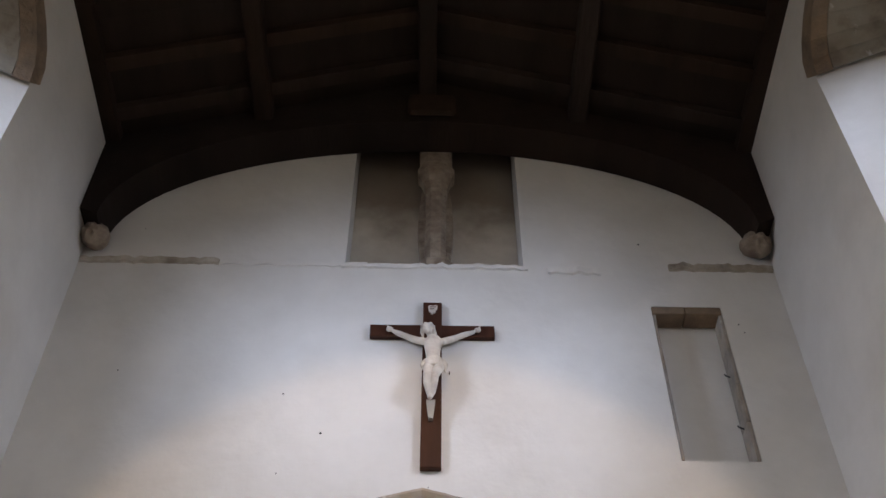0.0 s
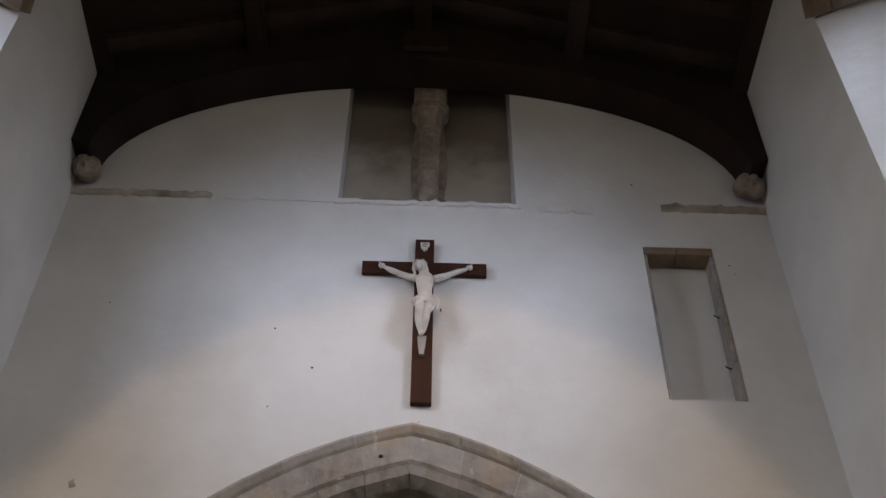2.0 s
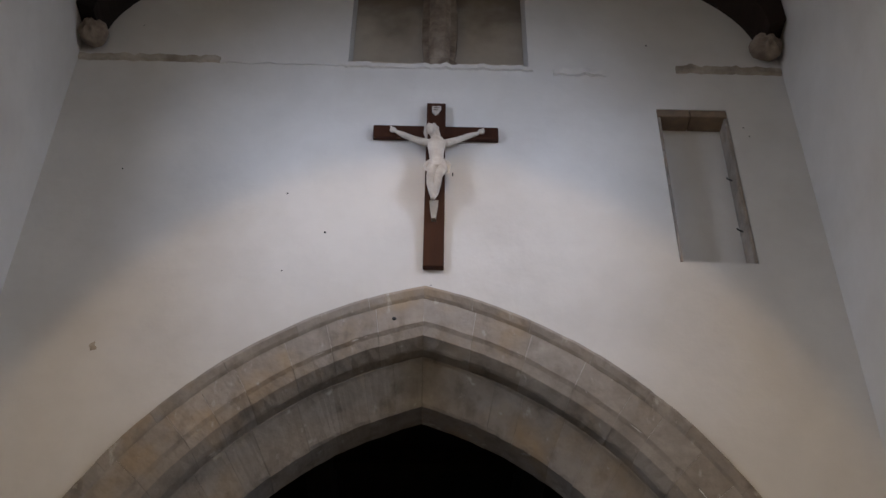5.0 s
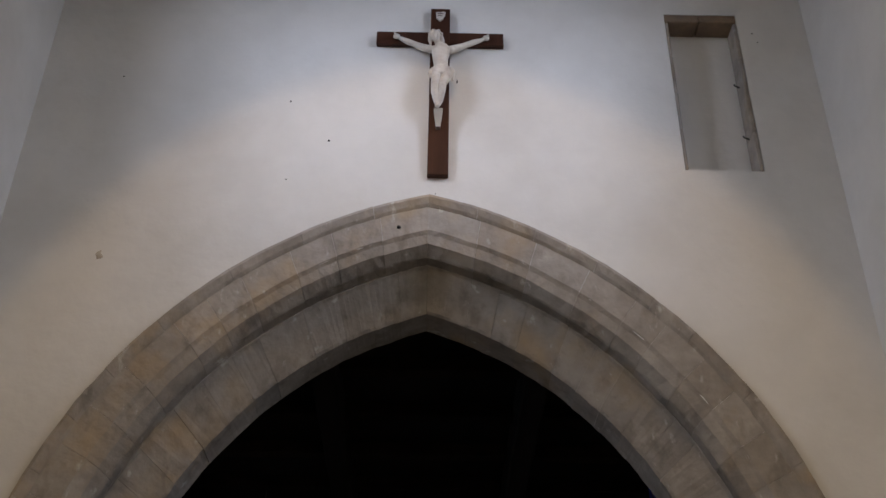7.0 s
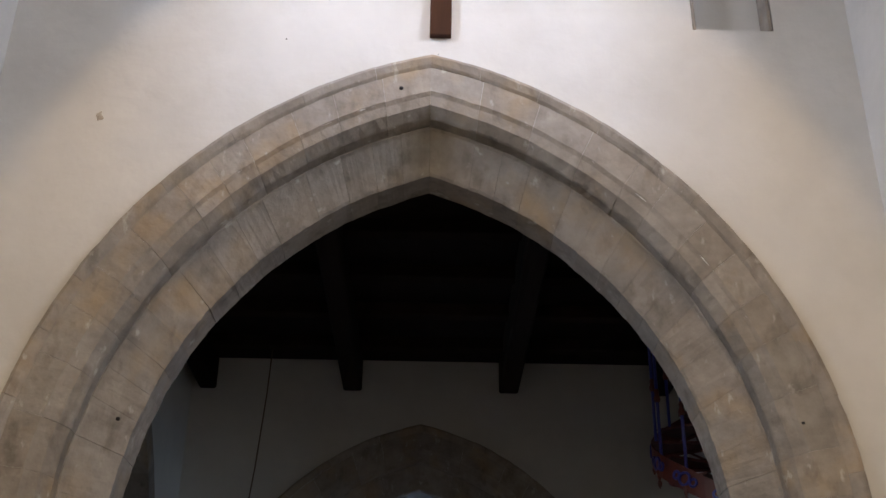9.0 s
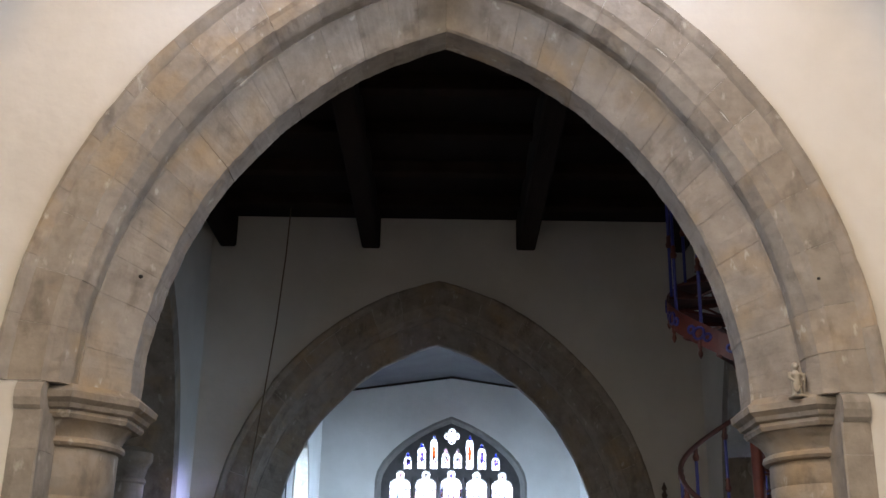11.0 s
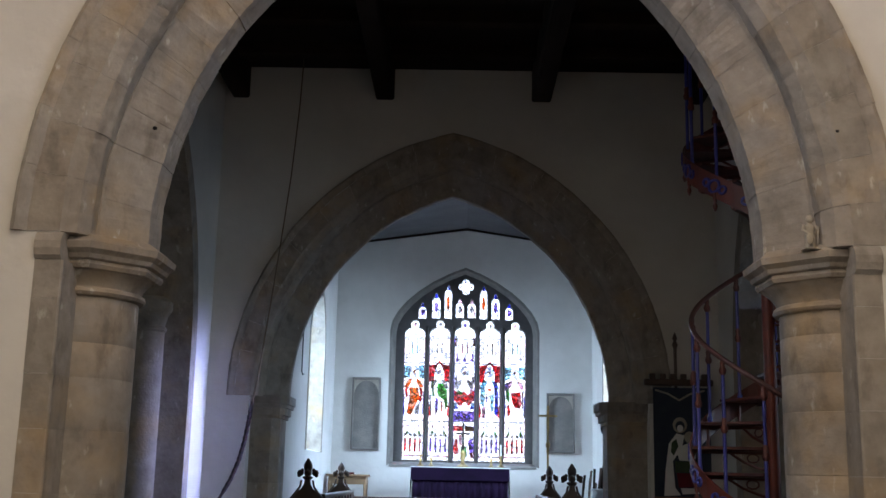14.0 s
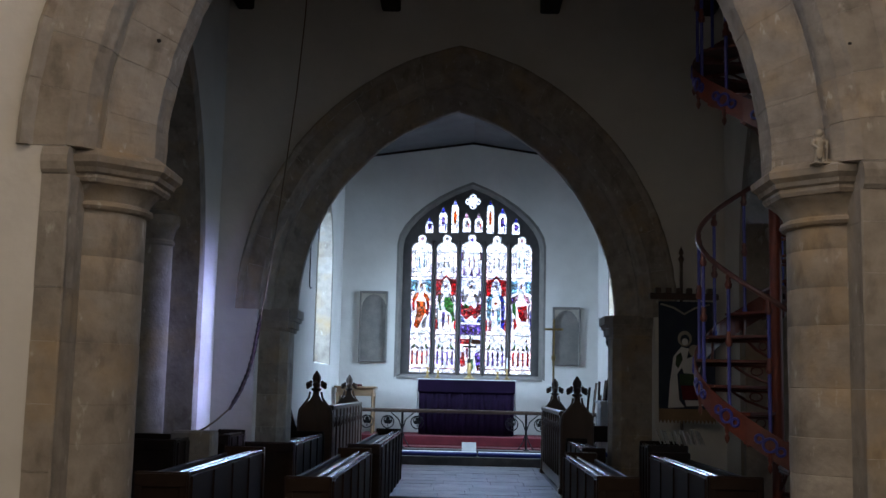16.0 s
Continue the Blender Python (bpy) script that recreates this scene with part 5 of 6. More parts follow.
# ---- banner ----
bn = thing("banner", (0, 0, 0), "dark blue church banner with a pale embroidered group and fringe", "banner")
part("cloth", boxed(2.14, 2.76, 12.2, 12.215, 1.3, 2.6), BANNER, bn)
part("hem", boxed(2.14, 2.76, 12.19, 12.2, 1.3, 1.42), WARM_OAK, bn, "gold hem")
part("fringe", prism(bmesh.new(), [(2.14 + 0.62 * k / 30, 1.3 if k % 2 else 1.26) for k in range(31)] + [(2.76, 1.31), (2.14, 1.31)], lambda u, v, k: (u, 12.188 + 0.008 * k, v)), WARM_OAK, bn)
bar = part("crossbar", boxed(2.04, 2.8, 12.17, 12.25, 2.62, 2.69, bevel=0.01), STALL_OAK, bn, "carved dark oak head rail")
for k in range(6):
    part("merlon", boxed(2.1 + 0.115 * k, 2.165 + 0.115 * k, 12.175, 12.245, 2.688, 2.75, bevel=0.008), STALL_OAK, bar)
part("pole", tube(bmesh.new(), [(2.4, 12.25, 0.0), (2.4, 12.25, 3.05)], 0.018), STALL_OAK, bn)
part("finial", lathe(bmesh.new(), 2.4, 12.25, [(0.02, 3.04), (0.035, 3.08), (0.015, 3.12), (0.03, 3.15), (0.004, 3.22)], 10), STALL_OAK, bn)
part("cord", tube(bmesh.new(), [(2.16, 12.185, 2.57), (2.3, 12.182, 2.53), (2.42, 12.182, 2.46), (2.54, 12.182, 2.53), (2.7, 12.185, 2.57)], 0.012, 6), PALE_STONE, bn, "pale swagged cord")


def patch(outline, mat, lift, label):
    part("applique", prism(bmesh.new(), [(2.14 + u, 2.6 - v) for u, v in outline], lambda u, v, k: (u, 12.2 - lift + 0.006 * k, v)), mat, bn, label)


def disc(u, v, r):
    return [(u + r * math.cos(radians(a)), v + r * 1.1 * math.sin(radians(a))) for a in range(0, 360, 20)]


patch([(0.16, 0.61), (0.245, 0.5), (0.33, 0.52), (0.3, 0.66), (0.2, 0.8), (0.22, 1.08), (0.28, 1.16), (0.10, 1.17), (0.12, 0.89)], PALE_CLOTH, 0.012, "pale embroidered patch")
patch([(0.235, 0.66), (0.38, 0.6), (0.46, 0.68), (0.44, 0.8), (0.27, 0.79)], PALE_CLOTH, 0.016, "pale embroidered patch")
patch([(0.225, 0.8), (0.455, 0.8), (0.465, 0.92), (0.225, 0.92)], GREEN_CLOTH, 0.016, "dull green embroidered patch")
patch([(0.24, 0.925), (0.45, 0.925), (0.46, 1.07), (0.26, 1.08)], CARPET, 0.016, "dark red embroidered patch")
patch([(0.28, 1.085), (0.47, 1.085), (0.49, 1.14), (0.3, 1.15)], PALE_CLOTH, 0.014, "pale embroidered patch")
patch([(0.19, 0.6), (0.24, 0.56), (0.26, 0.64), (0.21, 0.74), (0.18, 0.7)], GREEN_CLOTH, 0.02, "dull green embroidered patch")
patch(disc(0.285, 0.41, 0.078), PALE_STONE, 0.012, "round gold-edged patch")
patch(disc(0.285, 0.42, 0.05), BANNER, 0.017, "dark inner round")
patch(disc(0.285, 0.445, 0.034), PALE_CLOTH, 0.021, "pale embroidered patch")
patch(disc(0.385, 0.54, 0.058), PALE_STONE, 0.018, "round gold-edged patch")

# ---- spiral stair ----
SX, SY, RISE, TURN, RAD = 2.535, 9.0, 0.2083, 30.0, 0.64
stair = thing("spiral_stair", (0, 0, 0), "red and blue painted cast iron spiral stair in the tower", "spiral stair")
part("column", lathe(bmesh.new(), SX, SY, [(0.07, 0), (0.07, 0.04), (0.05, 0.06), (0.05, 6.6)], 16), RED_IRON, stair, smooth=True)


def helix(z):
    return radians(180 - (z - 1.73) / 2.5 * 360)


def tread_mesh():
    bm = bmesh.new()
    h = radians(TURN / 2 + 2)
    outline = [(0.05 * math.cos(-h), 0.05 * math.sin(-h))] + [(RAD * math.cos(-h + 2 * h * i / 4), RAD * math.sin(-h + 2 * h * i / 4)) for i in range(5)] + [(0.05 * math.cos(h), 0.05 * math.sin(h))]
    prism(bm, outline, lambda u, v, k: (u, v, -0.022 + 0.022 * k))
    # nosing along the leading edge
    a = -h
    tube(bm, [(0.06 * math.cos(a), 0.06 * math.sin(a), -0.02), (RAD * math.cos(a), RAD * math.sin(a), -0.02)], 0.016, 6)
    return mesh_from("tread", bm, RED_IRON)


def riser_mesh():
    """A cast bracket under the tread: top bar, curved brace and ring."""
    bm = bmesh.new()
    a = radians(-TURN / 2)
    c, s = math.cos(a), math.sin(a)
    def at(r, z):
        return (r * c, r * s, z)
    tube(bm, [at(0.05, -0.05), at(RAD, -0.04)], 0.012, 6)
    tube(bm, [at(0.05, -0.19), at(0.12, -0.17), at(0.25, -0.12), at(0.36, -0.05)], 0.012, 6)
    tube(bm, [at(0.17 + 0.05 * math.cos(k * 0.7), -0.09 + 0.035 * math.sin(k * 0.7)) for k in range(10)], 0.007, 5)
    return mesh_from("bracket", bm, RED_IRON)


def skirt_mesh(blue):
    """A curved string panel between two treads; the pierced rosettes are blue."""
    bm = bmesh.new()
    h = radians(TURN / 2)
    n = 4
    if not blue:
        rows = []
        for i in range(n + 1):
            a = -h + 2 * h * i / n
            zc = 0.0 - RISE * (a / (2 * h))
            rows.append([bm.verts.new((r * math.cos(a), r * math.sin(a), z)) for r, z in ((RAD + 0.006, zc - 0.13), (RAD + 0.018, zc - 0.13), (RAD + 0.018, zc + 0.07), (RAD + 0.006, zc + 0.07))])
        for a, b in zip(rows, rows[1:]):
            for i in range(4):
                bm.faces.new((a[i], b[i], b[(i + 1) % 4], a[(i + 1) % 4]))
        bm.faces.new(rows[0])
        bm.faces.new(rows[-1][::-1])
        return mesh_from("string_panel", bm, RED_IRON)
    for off, rr in ((-0.45, 0.03), (0.0, 0.05), (0.45, 0.03)):
        a = h * off
        zc = -0.03 - RISE * (a / (2 * h))
        ring = []
        for k in range(13):
            q = 2 * math.pi * k / 12
            aa = a + rr * math.cos(q) / RAD
            ring.append(((RAD + 0.022) * math.cos(aa), (RAD + 0.022) * math.sin(aa), zc + rr * math.sin(q)))
        tube(bm, ring, 0.012, 5)
    return mesh_from("rosette", bm, BLUE_IRON)


TREAD, BRACKET, SKIRT, ROSETTE = tread_mesh(), riser_mesh(), skirt_mesh(False), skirt_mesh(True)
bm = lathe(bmesh.new(), 0, 0, [(0.016, 0), (0.022, 0.03), (0.014, 0.06), (0.0145, 0.3), (0.0145, 1.08)], 8)
BALUSTER = mesh_from("baluster", bm, BLUE_IRON, True)
bm = lathe(bmesh.new(), 0, 0, [(0.012, 0.0), (0.026, 0.015), (0.03, 0.04), (0.018, 0.07), (0.022, 0.1), (0.012, 0.13)], 8)
PENDANT = mesh_from("pendant", lathe(bmesh.new(), RAD + 0.012, 0, [(0.004, -0.24), (0.016, -0.215), (0.02, -0.195), (0.01, -0.17), (0.018, -0.14), (0.018, -0.05)], 8), RED_IRON, True)
KNOP = mesh_from("knop", bm, RED_IRON, True)
hand = []
for i in range(1, 34):
    z = RISE * i
    a = helix(z)
    if z > 6.3:
        break
    t = new("tread", TREAD)
    t.matrix_basis = pose(SX, SY, z, 0, 0, math.degrees(a))
    t.parent = stair
    for nm, me in (("bracket", BRACKET), ("string_panel", SKIRT), ("pendant", PENDANT)):
        o = new(nm, me)
        o.parent = t
    o = new("rosette", ROSETTE)
    o.parent = stair
    o.matrix_basis = t.matrix_basis.copy()
    b = new("baluster", BALUSTER)
    b.matrix_basis = pose(SX + (RAD - 0.02) * math.cos(a), SY + (RAD - 0.02) * math.sin(a), z)
    b.parent = stair
    for zz in (0.5, 0.95):
        k = new("knop", KNOP)
        k.parent = b
        k.location = (0, 0, zz)
for i in range(0, 300):
    z = 0.3 + i * 0.02
    if z > 6.0:
        break
    a = helix(z)
    hand.append((SX + (RAD - 0.02) * math.cos(a), SY + (RAD - 0.02) * math.sin(a), z + 1.08))
part("handrail", tube(bmesh.new(), [p for p in hand if p[2] < 6.36], 0.022, 8), RED_IRON, stair, "red-brown iron handrail", True)

# ---- east window: tracery and coloured glass ----
WY = CY1 + 0.34
win = thing("window_east", (0, 0, 0), "great five-light traceried window with bright coloured glass", "window")
win["kind"] = "structure"
LIGHTS = [0.10 + (i - 2) * 0.5 for i in range(5)]
HALF = 0.205
HEAD = [4.63, 4.64, 4.66, 4.64, 4.63]
Z0 = 1.88


def light_outline(c, h, z0, zt):
    """A light with a small round foil above its shoulders."""
    pts = [(c - h, z0), (c - h, zt - 0.30), (c - h * 0.9, zt - 0.22), (c - h * 0.62, zt - 0.17), (c - h * 0.36, zt - 0.155)]
    pts += [(c - 0.085 * math.cos(a), zt - 0.085 + 0.085 * math.sin(a)) for a in [radians(-35 + 31 * k) for k in range(5)]]
    top = [(2 * c - u, v) for u, v in reversed(pts)]
    return pts + [(c, zt)] + top


def small_light(c, h, z0, zt):
    return [(c - h, z0), (c - h, zt - 0.16), (c - h * 0.75, zt - 0.11), (c - h * 0.35, zt - 0.08), (c - h * 0.4, zt - 0.03), (c, zt), (c + h * 0.4, zt - 0.03), (c + h * 0.35, zt - 0.08), (c + h * 0.75, zt - 0.11), (c + h, zt - 0.16), (c + h, z0)]


openings = [light_outline(c, HALF, Z0, z) for c, z in zip(LIGHTS, HEAD)]
uppers = [(-0.864, 4.66, 5.0, 0.075), (-0.59, 4.67, 5.19, 0.08), (-0.35, 4.67, 5.35, 0.07), (-0.115, 4.69, 5.08, 0.078), (0.125, 4.69, 5.08, 0.078), (0.36, 4.67, 5.35, 0.07), (0.6, 4.67, 5.19, 0.08), (0.874, 4.66, 5.0, 0.075)]
CX = LIGHTS[2]
openings += [small_light(CX + dx, h, a, b) for dx, a, b, h in uppers]
quatre = []
for k in range(32):
    a = 2 * math.pi * k / 32
    r = 0.10 + 0.055 * abs(math.cos(2 * a)) ** 0.7
    quatre.append((CX + 0.005 + r * math.cos(a), 5.32 + r * 1.05 * math.sin(a)))
openings.append(quatre)

# stone sheet with the lights cut through, front and back joined
outline = depressed(EX, 4.36, 1.375, 1.21, 1.82)
bm = bmesh.new()
edges = []
for loop in [outline] + openings:
    vs = [bm.verts.new((u, 0, v)) for u, v in loop]
    edges += [bm.edges.new((vs[i], vs[(i + 1) % len(vs)])) for i in range(len(vs))]
bmesh.ops.triangle_fill(bm, use_beauty=True, use_dissolve=False, edges=edges, normal=(0, -1, 0))


def inside(p, poly):
    hit = False
    for i in range(len(poly)):
        (x1, z1), (x2, z2) = poly[i], poly[i - 1]
        if (z1 > p[1]) != (z2 > p[1]) and p[0] < (x2 - x1) * (p[1] - z1) / (z2 - z1) + x1:
            hit = not hit
    return hit


drop = [f for f in bm.faces if any(inside((f.calc_center_median().x, f.calc_center_median().z), o) for o in openings)]
bmesh.ops.delete(bm, geom=drop, context="FACES")
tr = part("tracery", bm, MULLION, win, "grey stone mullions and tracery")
tr.location = (0, WY, 0)
so = tr.modifiers.new("depth", "SOLIDIFY")
so.thickness, so.offset = 0.16, 0.0
for i in range(4):
    x = (LIGHTS[i] + LIGHTS[i + 1]) / 2
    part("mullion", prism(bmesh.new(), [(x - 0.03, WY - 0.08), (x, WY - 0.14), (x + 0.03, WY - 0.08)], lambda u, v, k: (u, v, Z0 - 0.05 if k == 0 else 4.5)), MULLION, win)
part("window_sill", prism(bmesh.new(), [(CY1 - 0.02, 1.74), (CY1 - 0.02, 1.785), (WY, 1.86), (WY, 1.74)], lambda u, v, k: (EX - 1.42 if k == 0 else EX + 1.42, u, v)), TRACERY, win)
o, q = depressed(EX, 4.36, 1.428, 1.248, 1.78, 14), depressed(EX, 4.36, 1.345, 1.2, 1.80, 14)
for i in range(len(o) - 1):
    a0, a1, b1, b0 = o[i], o[i + 1], q[i + 1], q[i]
    bm = bmesh.new()
    vs = [bm.verts.new((u, y, v)) for (u, v), y in ((a0, CY1 - 0.004), (a1, CY1 - 0.004), (b1, WY - 0.02), (b0, WY - 0.02))]
    ws = [bm.verts.new(((u - EX) * 1.03 + EX, y, (v - 3) * 1.02 + 3)) for (u, v), y in ((a0, CY1 - 0.004), (a1, CY1 - 0.004), (b1, WY - 0.02), (b0, WY - 0.02))]
    bm.faces.new(vs)
    bm.faces.new(ws[::-1])
    for k in range(4):
        bm.faces.new((vs[k], vs[(k + 1) % 4], ws[(k + 1) % 4], ws[k]))
    part("reveal_stone", bm, TRACERY, win)


def glass(name, colour, size=24.0, came_tone=0.35, dark=0.55):
    m = bpy.data.materials.new(name)
    m.use_nodes = True
    n, l = m.node_tree.nodes, m.node_tree.links
    n.remove(n["Principled BSDF"])
    tr_ = n.new("ShaderNodeBsdfTransparent")
    gl = n.new("ShaderNodeBsdfGlossy")
    gl.inputs["Roughness"].default_value = 0.2
    mix = n.new("ShaderNodeMixShader")
    mix.inputs[0].default_value = 0.04
    coord = n.new("ShaderNodeTexCoord")
    cells = n.new("ShaderNodeTexVoronoi")
    cells.inputs["Scale"].default_value = size
    lead = n.new("ShaderNodeTexVoronoi")
    lead.feature = "DISTANCE_TO_EDGE"
    lead.inputs["Scale"].default_value = size
    l.new(coord.outputs["Object"], cells.inputs["Vector"])
    l.new(coord.outputs["Object"], lead.inputs["Vector"])
    split = n.new("ShaderNodeSeparateColor")
    l.new(cells.outputs["Color"], split.inputs[0])
    tones = n.new("ShaderNodeValToRGB")
    tones.color_ramp.interpolation = "CONSTANT"
    tones.color_ramp.elements[0].color = (*[c * dark for c in colour], 1)
    tones.color_ramp.elements[1].position = 0.3
    tones.color_ramp.elements[1].color = (*colour, 1)
    for at, col in ((0.6, [min(1, c * 1.25 + 0.05) for c in colour]), (0.8, [0.35 + 0.6 * c for c in colour])):
        el = tones.color_ramp.elements.new(at)
        el.color = (*col, 1)
    l.new(split.outputs[0], tones.inputs[0])
    came = n.new("ShaderNodeMapRange")
    came.inputs["From Min"].default_value, came.inputs["From Max"].default_value = 0.03, 0.07
    came.inputs["To Min"].default_value = came_tone
    l.new(lead.outputs["Distance"], came.inputs["Value"])
    ramp = n.new("ShaderNodeMix")
    ramp.data_type, ramp.blend_type = "RGBA", "MULTIPLY"
    ramp.inputs["Factor"].default_value = 1.0
    l.new(tones.outputs[0], ramp.inputs["A"])
    l.new(came.outputs[0], ramp.inputs["B"])
    l.new(ramp.outputs["Result"], tr_.inputs[0])
    l.new(tr_.outputs[0], mix.inputs[1])
    l.new(gl.outputs[0], mix.inputs[2])
    l.new(mix.outputs[0], n["Material Output"].inputs[0])
    return m


GL = {"white": glass("white_glass", (0.76, 0.80, 0.89), 19.0, 0.5, 0.8), "red": glass("red_glass", (0.6, 0.06, 0.08)), "blue": glass("blue_glass", (0.10, 0.13, 0.55)), "sky": glass("pale_blue_glass", (0.42, 0.62, 0.72)), "green": glass("green_glass", (0.14, 0.42, 0.14)), "orange": glass("orange_glass", (0.75, 0.25, 0.05)), "violet": glass("violet_glass", (0.35, 0.25, 0.6)), "grey": glass("grisaille_glass", (0.45, 0.44, 0.47), 30.0, 0.7), "pink": glass("pale_pink_glass", (0.62, 0.42, 0.50), 26.0, 0.7), "brown": glass("brown_glass", (0.22, 0.10, 0.07), 26.0, 0.6)}
GY = WY + 0.02


def pane(outline, colour, lift=0.0):
    return part("pane", prism(bmesh.new(), outline, lambda u, v, k: (u, GY - lift + 0.004 * k, v)), GL[colour], win)


for o in openings:
    pane(o, "white")


def ell(c, z, a, b, n=14):
    return [(c + a * math.cos(2 * math.pi * k / n), z + b * math.sin(2 * math.pi * k / n)) for k in range(n)]


def rect(x0, x1, z0, z1):
    return [(x0, z0), (x1, z0), (x1, z1), (x0, z1)]


def shape(c, colour, lift, *points):
    """A pane by steps from the light's centre line and its foot, in hundredths of its height."""
    pane([(c + max(-0.2, min(0.2, u * 0.0053)), 1.88 + v * 0.0278) for u, v in points], colour, lift)


def lancet(c, u, w, z0, z1, colour, lift):
    u, w = u * 0.83, w * 0.83
    shape(c, colour, lift, (u - w, z0), (u + w, z0), (u + w, z1 - 1.2), (u, z1), (u - w, z1 - 1.2))


GROUNDS = ("sky", "red", "white", "red", "sky")
for i, c in enumerate(LIGHTS):
    ground, mid = GROUNDS[i], i == 2
    # canopy: fine shafts, gablets and small lancets
    for u in (-38, -30, -22, 22, 30, 38) if i in (0, 4) else (-38, -31, 31, 38):
        lancet(c, u, 1.6, 71, 91 - abs(u) * 0.06, "grey" if abs(u) < 35 else "pink", 0.012)
    for u in (-11, 11):
        lancet(c, u, 3.6, 75, 84, ("sky", "grey", "pink", "grey", "sky")[i], 0.014)
        lancet(c, u * 2.2, 1.4, 69, 80, "pink", 0.014)
    pane(ell(c, 4.55, 0.035, 0.045, 10), "violet" if mid else ("pink" if i in (0, 4) else "grey"), 0.012)
    shape(c, "grey" if not mid else "violet", 0.012, (-44, 68), (44, 68), (44, 68.7), (-44, 68.7))
    if mid:
        for u, w in ((-28, 7), (0, 9), (28, 7)):
            shape(c, "violet", 0.014, (u - w, 69.5), (u + w, 69.5), (u + w * 0.4, 73), (u, 76.5), (u - w * 0.4, 73))
        for u in (-34, 34):
            shape(c, "brown", 0.014, (u - 5, 81), (u + 5, 81), (u + 4, 85), (u, 89), (u - 4, 85))
    # ground behind the figure
    if ground == "red":
        shape(c, "red", 0.012, (-42, 55), (-18, 55), (-18, 62), (-8, 66.5), (0, 68), (0, 70.5), (-14, 67.5), (-42, 67))
        shape(c, "red", 0.012, (42, 55), (42, 67), (14, 67.5), (0, 70.5), (0, 68), (8, 66.5), (18, 62), (18, 55))
        for s in (-1, 1):
            shape(c, "red", 0.012, (s * 42, 30), (s * 42, 40), (s * 32, 38), (s * 30, 31))
    elif ground == "sky":
        for s in (-1, 1):
            shape(c, "sky", 0.012, (s * 42, 57), (s * 42, 66.5), (s * 14, 66.5), (s * 16, 58))
            shape(c, "blue", 0.012, (s * 42, 31), (s * 42, 47), (s * 34, 46), (s * 33, 32))
    # halo, head and shoulders
    pane(ell(c, 1.88 + 0.0278 * 62.8, 0.10, 0.105), "white", 0.018)
    pane(ell(c, 1.88 + 0.0278 * 62, 0.03, 0.042, 10), "orange" if i == 0 else "pink", 0.022)
    for s in (-1, 1):
        shape(c, ("orange", "grey", "grey", "sky", "pink")[i], 0.02, (s * 8, 57.5), (s * 26, 55.5), (s * 36, 51), (s * 24, 50), (s * 10, 54))
    # robes, as plain broken shapes
    if i == 0:
        shape(c, "orange", 0.018, (-18, 51), (16, 51), (22, 44), (8, 38), (-10, 30.5), (-26, 33), (-16, 42))
        shape(c, "red", 0.022, (20, 51), (34, 50), (30, 40), (16, 42), (24, 46))
        shape(c, "red", 0.022, (-34, 50), (-24, 51), (-20, 45), (-30, 43))
        shape(c, "grey", 0.022, (6, 37), (24, 40), (20, 31), (4, 32))
    elif i == 1:
        shape(c, "green", 0.018, (-6, 54), (16, 54), (30, 49), (34, 38), (26, 35), (18, 42), (4, 44), (-8, 48))
        shape(c, "green", 0.022, (-30, 56), (-22, 56), (-16, 44), (-24, 45))
        shape(c, "violet", 0.022, (-14, 44), (-2, 43), (-4, 33), (-14, 31))
        shape(c, "grey", 0.022, (-36, 46), (-29, 46), (-26, 31), (-32, 31))
        shape(c, "orange", 0.022, (8, 41), (15, 41), (14, 34), (8, 33))
    elif mid:
        shape(c, "grey", 0.02, (-40, 58), (-30, 61), (-24, 55), (-34, 50))
        shape(c, "grey", 0.02, (40, 58), (30, 61), (24, 55), (34, 50))
        shape(c, "red", 0.018, (-42, 50), (-26, 48), (-12, 46), (0, 49), (12, 46), (26, 48), (42, 50), (36, 42), (16, 38), (4, 41), (-16, 38), (-38, 42))
        shape(c, "green", 0.024, (-24, 50), (-4, 47.5), (-12, 45.5), (-26, 47.5))
        shape(c, "pink", 0.024, (22, 51), (34, 50), (26, 43), (18, 45))
        for s in (-1, 1):
            shape(c, "sky", 0.02, (s * 42, 36), (s * 42, 41), (s * 26, 40), (s * 24, 36))
            shape(c, "blue", 0.024, (s * 36, 36.5), (s * 30, 39), (s * 22, 37.5), (s * 22, 35.6))
        shape(c, "violet", 0.016, (-42, 27.5), (42, 27.5), (42, 34.8), (-42, 34.8))
        for u in (-22, 22):
            pane(ell(c + u * 0.0044, 1.88 + 0.0278 * 31, 0.035, 0.05, 8), "sky", 0.02)
        pane(ell(c, 1.88 + 0.0278 * 31.5, 0.028, 0.06, 8), "pink", 0.02)
    elif i == 3:
        shape(c, "sky", 0.018, (-36, 53), (-24, 56), (-16, 48), (-18, 38), (-34, 40))
        shape(c, "blue", 0.022, (14, 56), (26, 55), (34, 46), (30, 31), (18, 33), (20, 45))
        shape(c, "sky", 0.02, (2, 46), (16, 47), (16, 36), (6, 33))
        shape(c, "blue", 0.022, (-14, 47), (-8, 47), (-6, 41), (-14, 40))
        shape(c, "orange", 0.024, (-6, 51), (6, 51), (6, 49), (-6, 49))
        shape(c, "pink", 0.02, (-26, 38), (-14, 38), (-16, 30), (-30, 30))
    else:
        shape(c, "red", 0.018, (-14, 48), (22, 49), (26, 40), (20, 37), (0, 38), (-10, 41))
        shape(c, "green", 0.022, (-36, 50), (-22, 51), (-18, 45), (-20, 40), (-32, 44))
        shape(c, "red", 0.022, (-30, 39), (-20, 40), (-14, 33), (-26, 31))
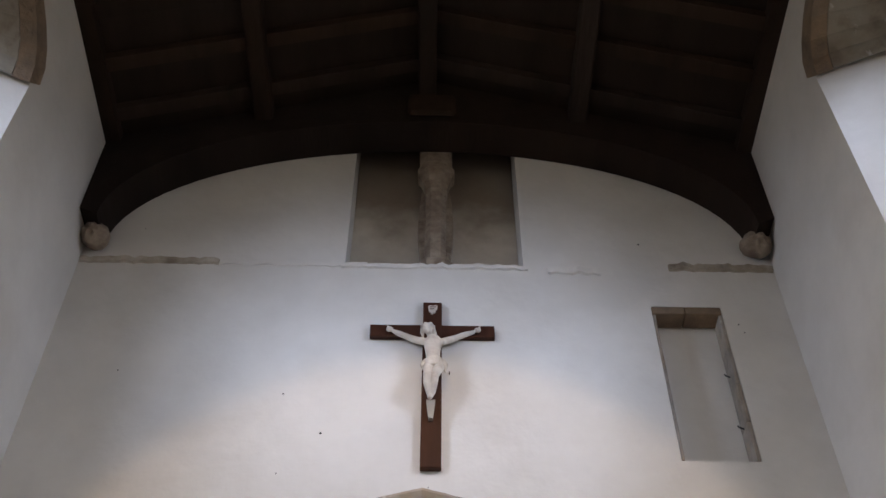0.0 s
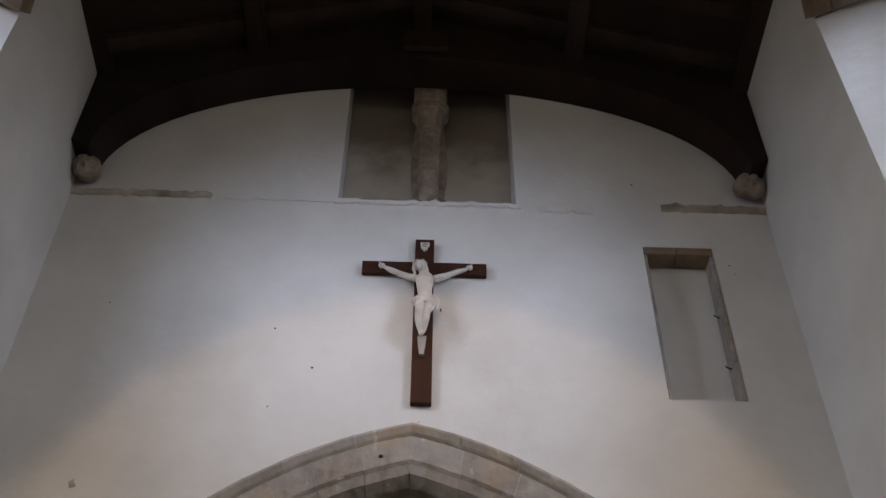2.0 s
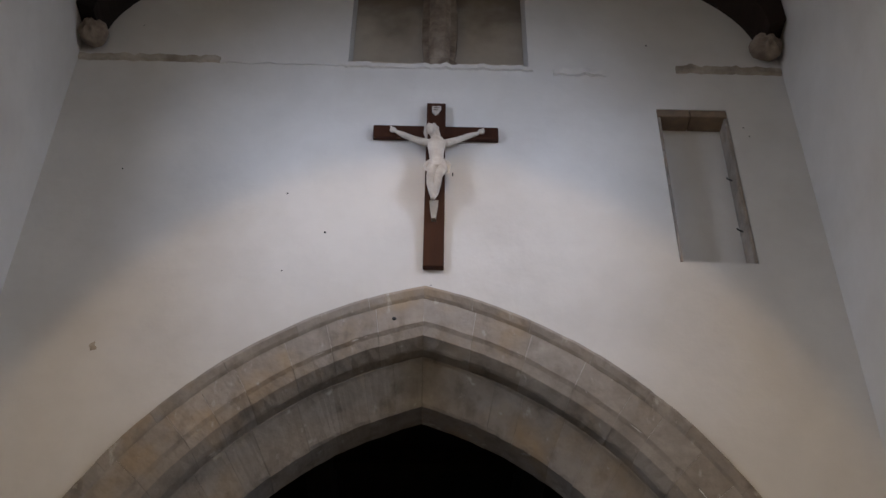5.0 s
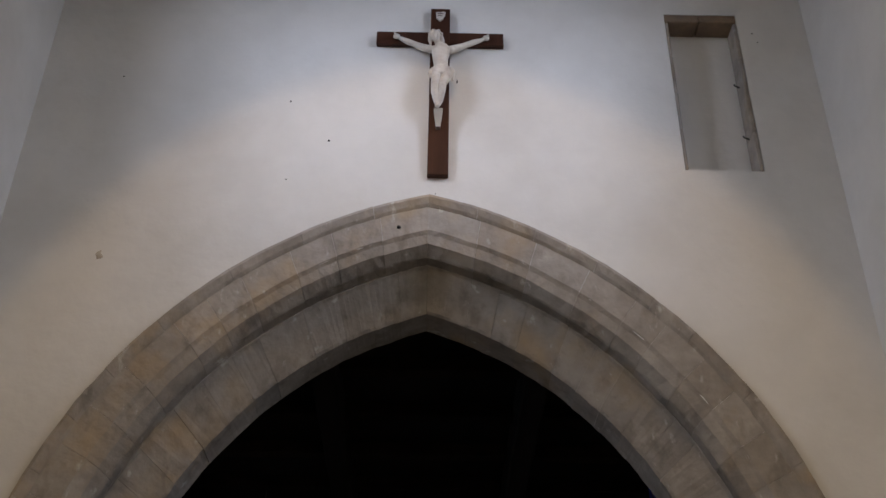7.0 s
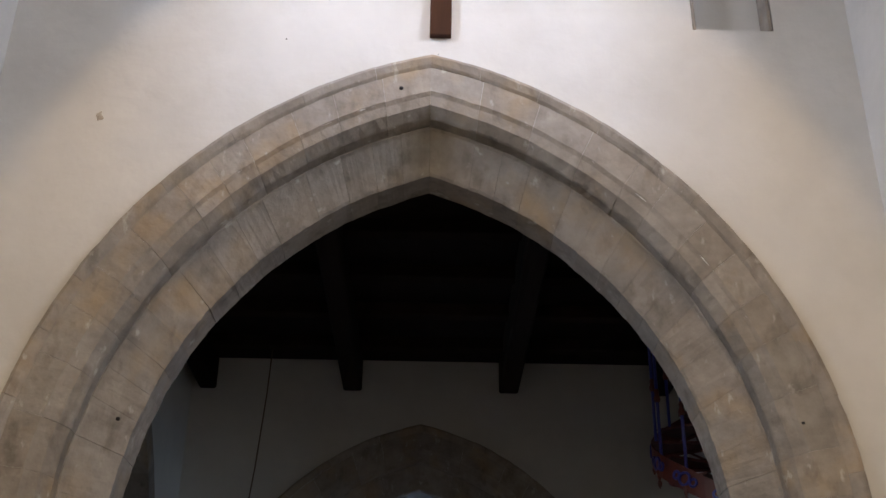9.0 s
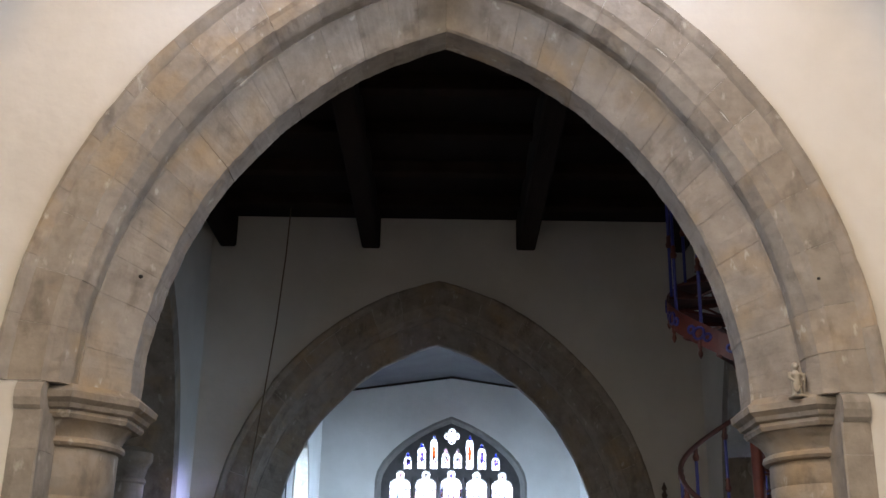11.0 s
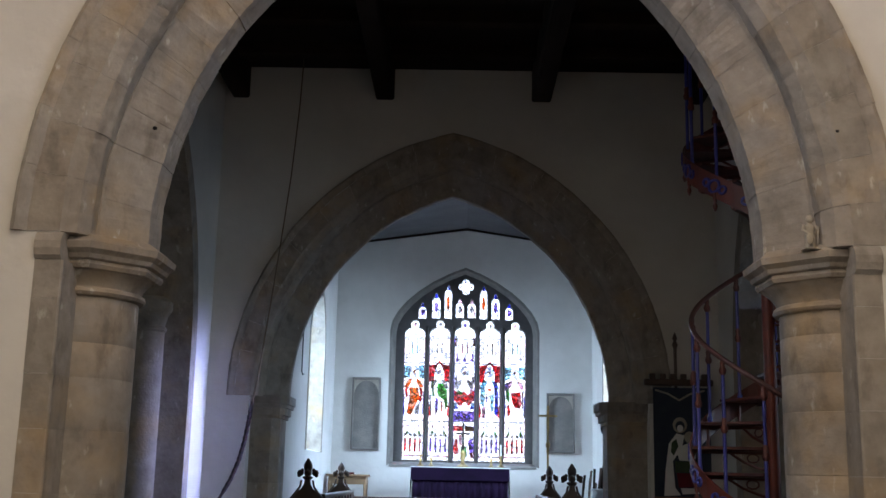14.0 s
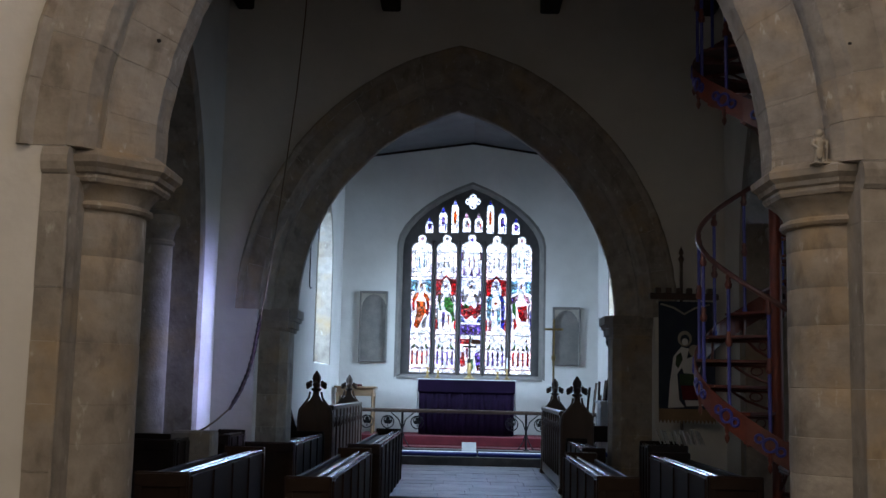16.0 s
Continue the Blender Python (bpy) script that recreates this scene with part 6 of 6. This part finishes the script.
        shape(c, "brown", 0.022, (26, 49), (33, 50), (32, 37), (26, 38))
        shape(c, "violet", 0.02, (-40, 54), (-28, 56), (-24, 52), (-36, 50))
    shape(c, "grey", 0.012, (-42, 27), (42, 27), (42, 27.6), (-42, 27.6))
    # base panels
    if mid:
        shape(c, "red", 0.014, (-40, 20.5), (-4, 20.5), (-4, 24.5), (-40, 24.5))
        shape(c, "brown", 0.014, (4, 20.5), (40, 20.5), (36, 24), (4, 24.5))
        shape(c, "red", 0.016, (-40, 9), (-30, 15), (-22, 15), (-16, 5), (-34, 4))
        shape(c, "violet", 0.016, (16, 14), (34, 16), (40, 7), (24, 3))
        shape(c, "pink", 0.016, (-18, 18), (-6, 18), (-6, 10), (-16, 11))
        shape(c, "green", 0.018, (-8, 10), (10, 10), (14, 3), (-12, 2))
        shape(c, "red", 0.018, (24, 5), (36, 6), (36, 2), (26, 2))
    else:
        for u in (-33, -11, 11, 33):
            lancet(c, u, 5, 5.5, 16, "red" if i in (0, 4) else "violet", 0.014)
            lancet(c, u, 7.5, 16.4, 19, "grey", 0.012)
        for u in (-22, 22):
            shape(c, "green", 0.016, (u - 5, 19), (u, 16.8), (u + 5, 19), (u, 21.2))
            shape(c, "pink", 0.016, (u - 4, 23.5), (u, 22), (u + 4, 23.5), (u, 25))
        shape(c, "pink", 0.012, (-40, 2.5), (40, 2.5), (40, 3.4), (-40, 3.4))
    for v in (10, 27, 45, 58, 72, 86):
        part("glazing_bar", boxed(c - HALF, c + HALF, GY - 0.04, GY - 0.034, 1.88 + v * 0.0278 - 0.004, 1.88 + v * 0.0278 + 0.004), IRON, win)
    for dx in (-HALF, HALF):
        pane(rect(c + dx - 0.012, c + dx + 0.012, 1.92, 4.3), "violet" if mid else "pink", 0.01)
for dx, a, b, h in uppers:
    pane(ell(CX + dx, (a + b) / 2 - 0.02, h * 0.5, (b - a) * 0.22), "violet" if abs(dx) > 0.5 else ("orange" if abs(dx) > 0.2 else "grey"), 0.012)
    pane([(CX + dx - h * 0.4, b - 0.10), (CX + dx + h * 0.4, b - 0.10), (CX + dx + h * 0.3, b - 0.03), (CX + dx, b - 0.008), (CX + dx - h * 0.3, b - 0.03)], "blue" if abs(dx) > 0.2 else "pink", 0.012)
    pane(rect(CX + dx + h * 0.45, CX + dx + h * 0.75, a + 0.03, a + 0.2), "red" if abs(dx) < 0.4 else "blue", 0.014)
for dx, dz in ((-0.105, 0.0), (0.115, 0.0), (0.0, 0.11), (0.0, -0.11)):
    pane(ell(CX + dx, 5.32 + dz, 0.024, 0.024, 8), "violet", 0.012)
bd = structure("backdrop_east", boxed(-6, 6, 23.4, 23.5, -1, 9), SKY_GLOW, "bright overcast sky outside the east window", "backdrop")

# ---- flagstones of the chancel floor, laid in courses across ----
rnd = random.Random(8)
chancel_floor = bpy.data.objects["floor_chancel"]
y = 13.22
while y < 18.55:
    d = min(rnd.uniform(0.38, 0.55), 18.58 - y)
    x = -1.66 - rnd.uniform(0.0, 0.3)
    while x < 1.2:
        w = rnd.uniform(0.42, 0.8)
        lift = rnd.uniform(0.0, 0.003)
        slab = boxed(x + 0.003, min(x + w, 1.22) - 0.003, y + 0.003, y + d - 0.003, 0.29, 0.303 + lift, bevel=0.003)
        bmesh.ops.rotate(slab, cent=(x, y, 0.31), matrix=Matrix.Rotation(radians(rnd.uniform(-0.2, 0.2)), 3, "X"), verts=slab.verts)
        part("flagstone", slab, FLAGS, chancel_floor)
        x += w
    y += d
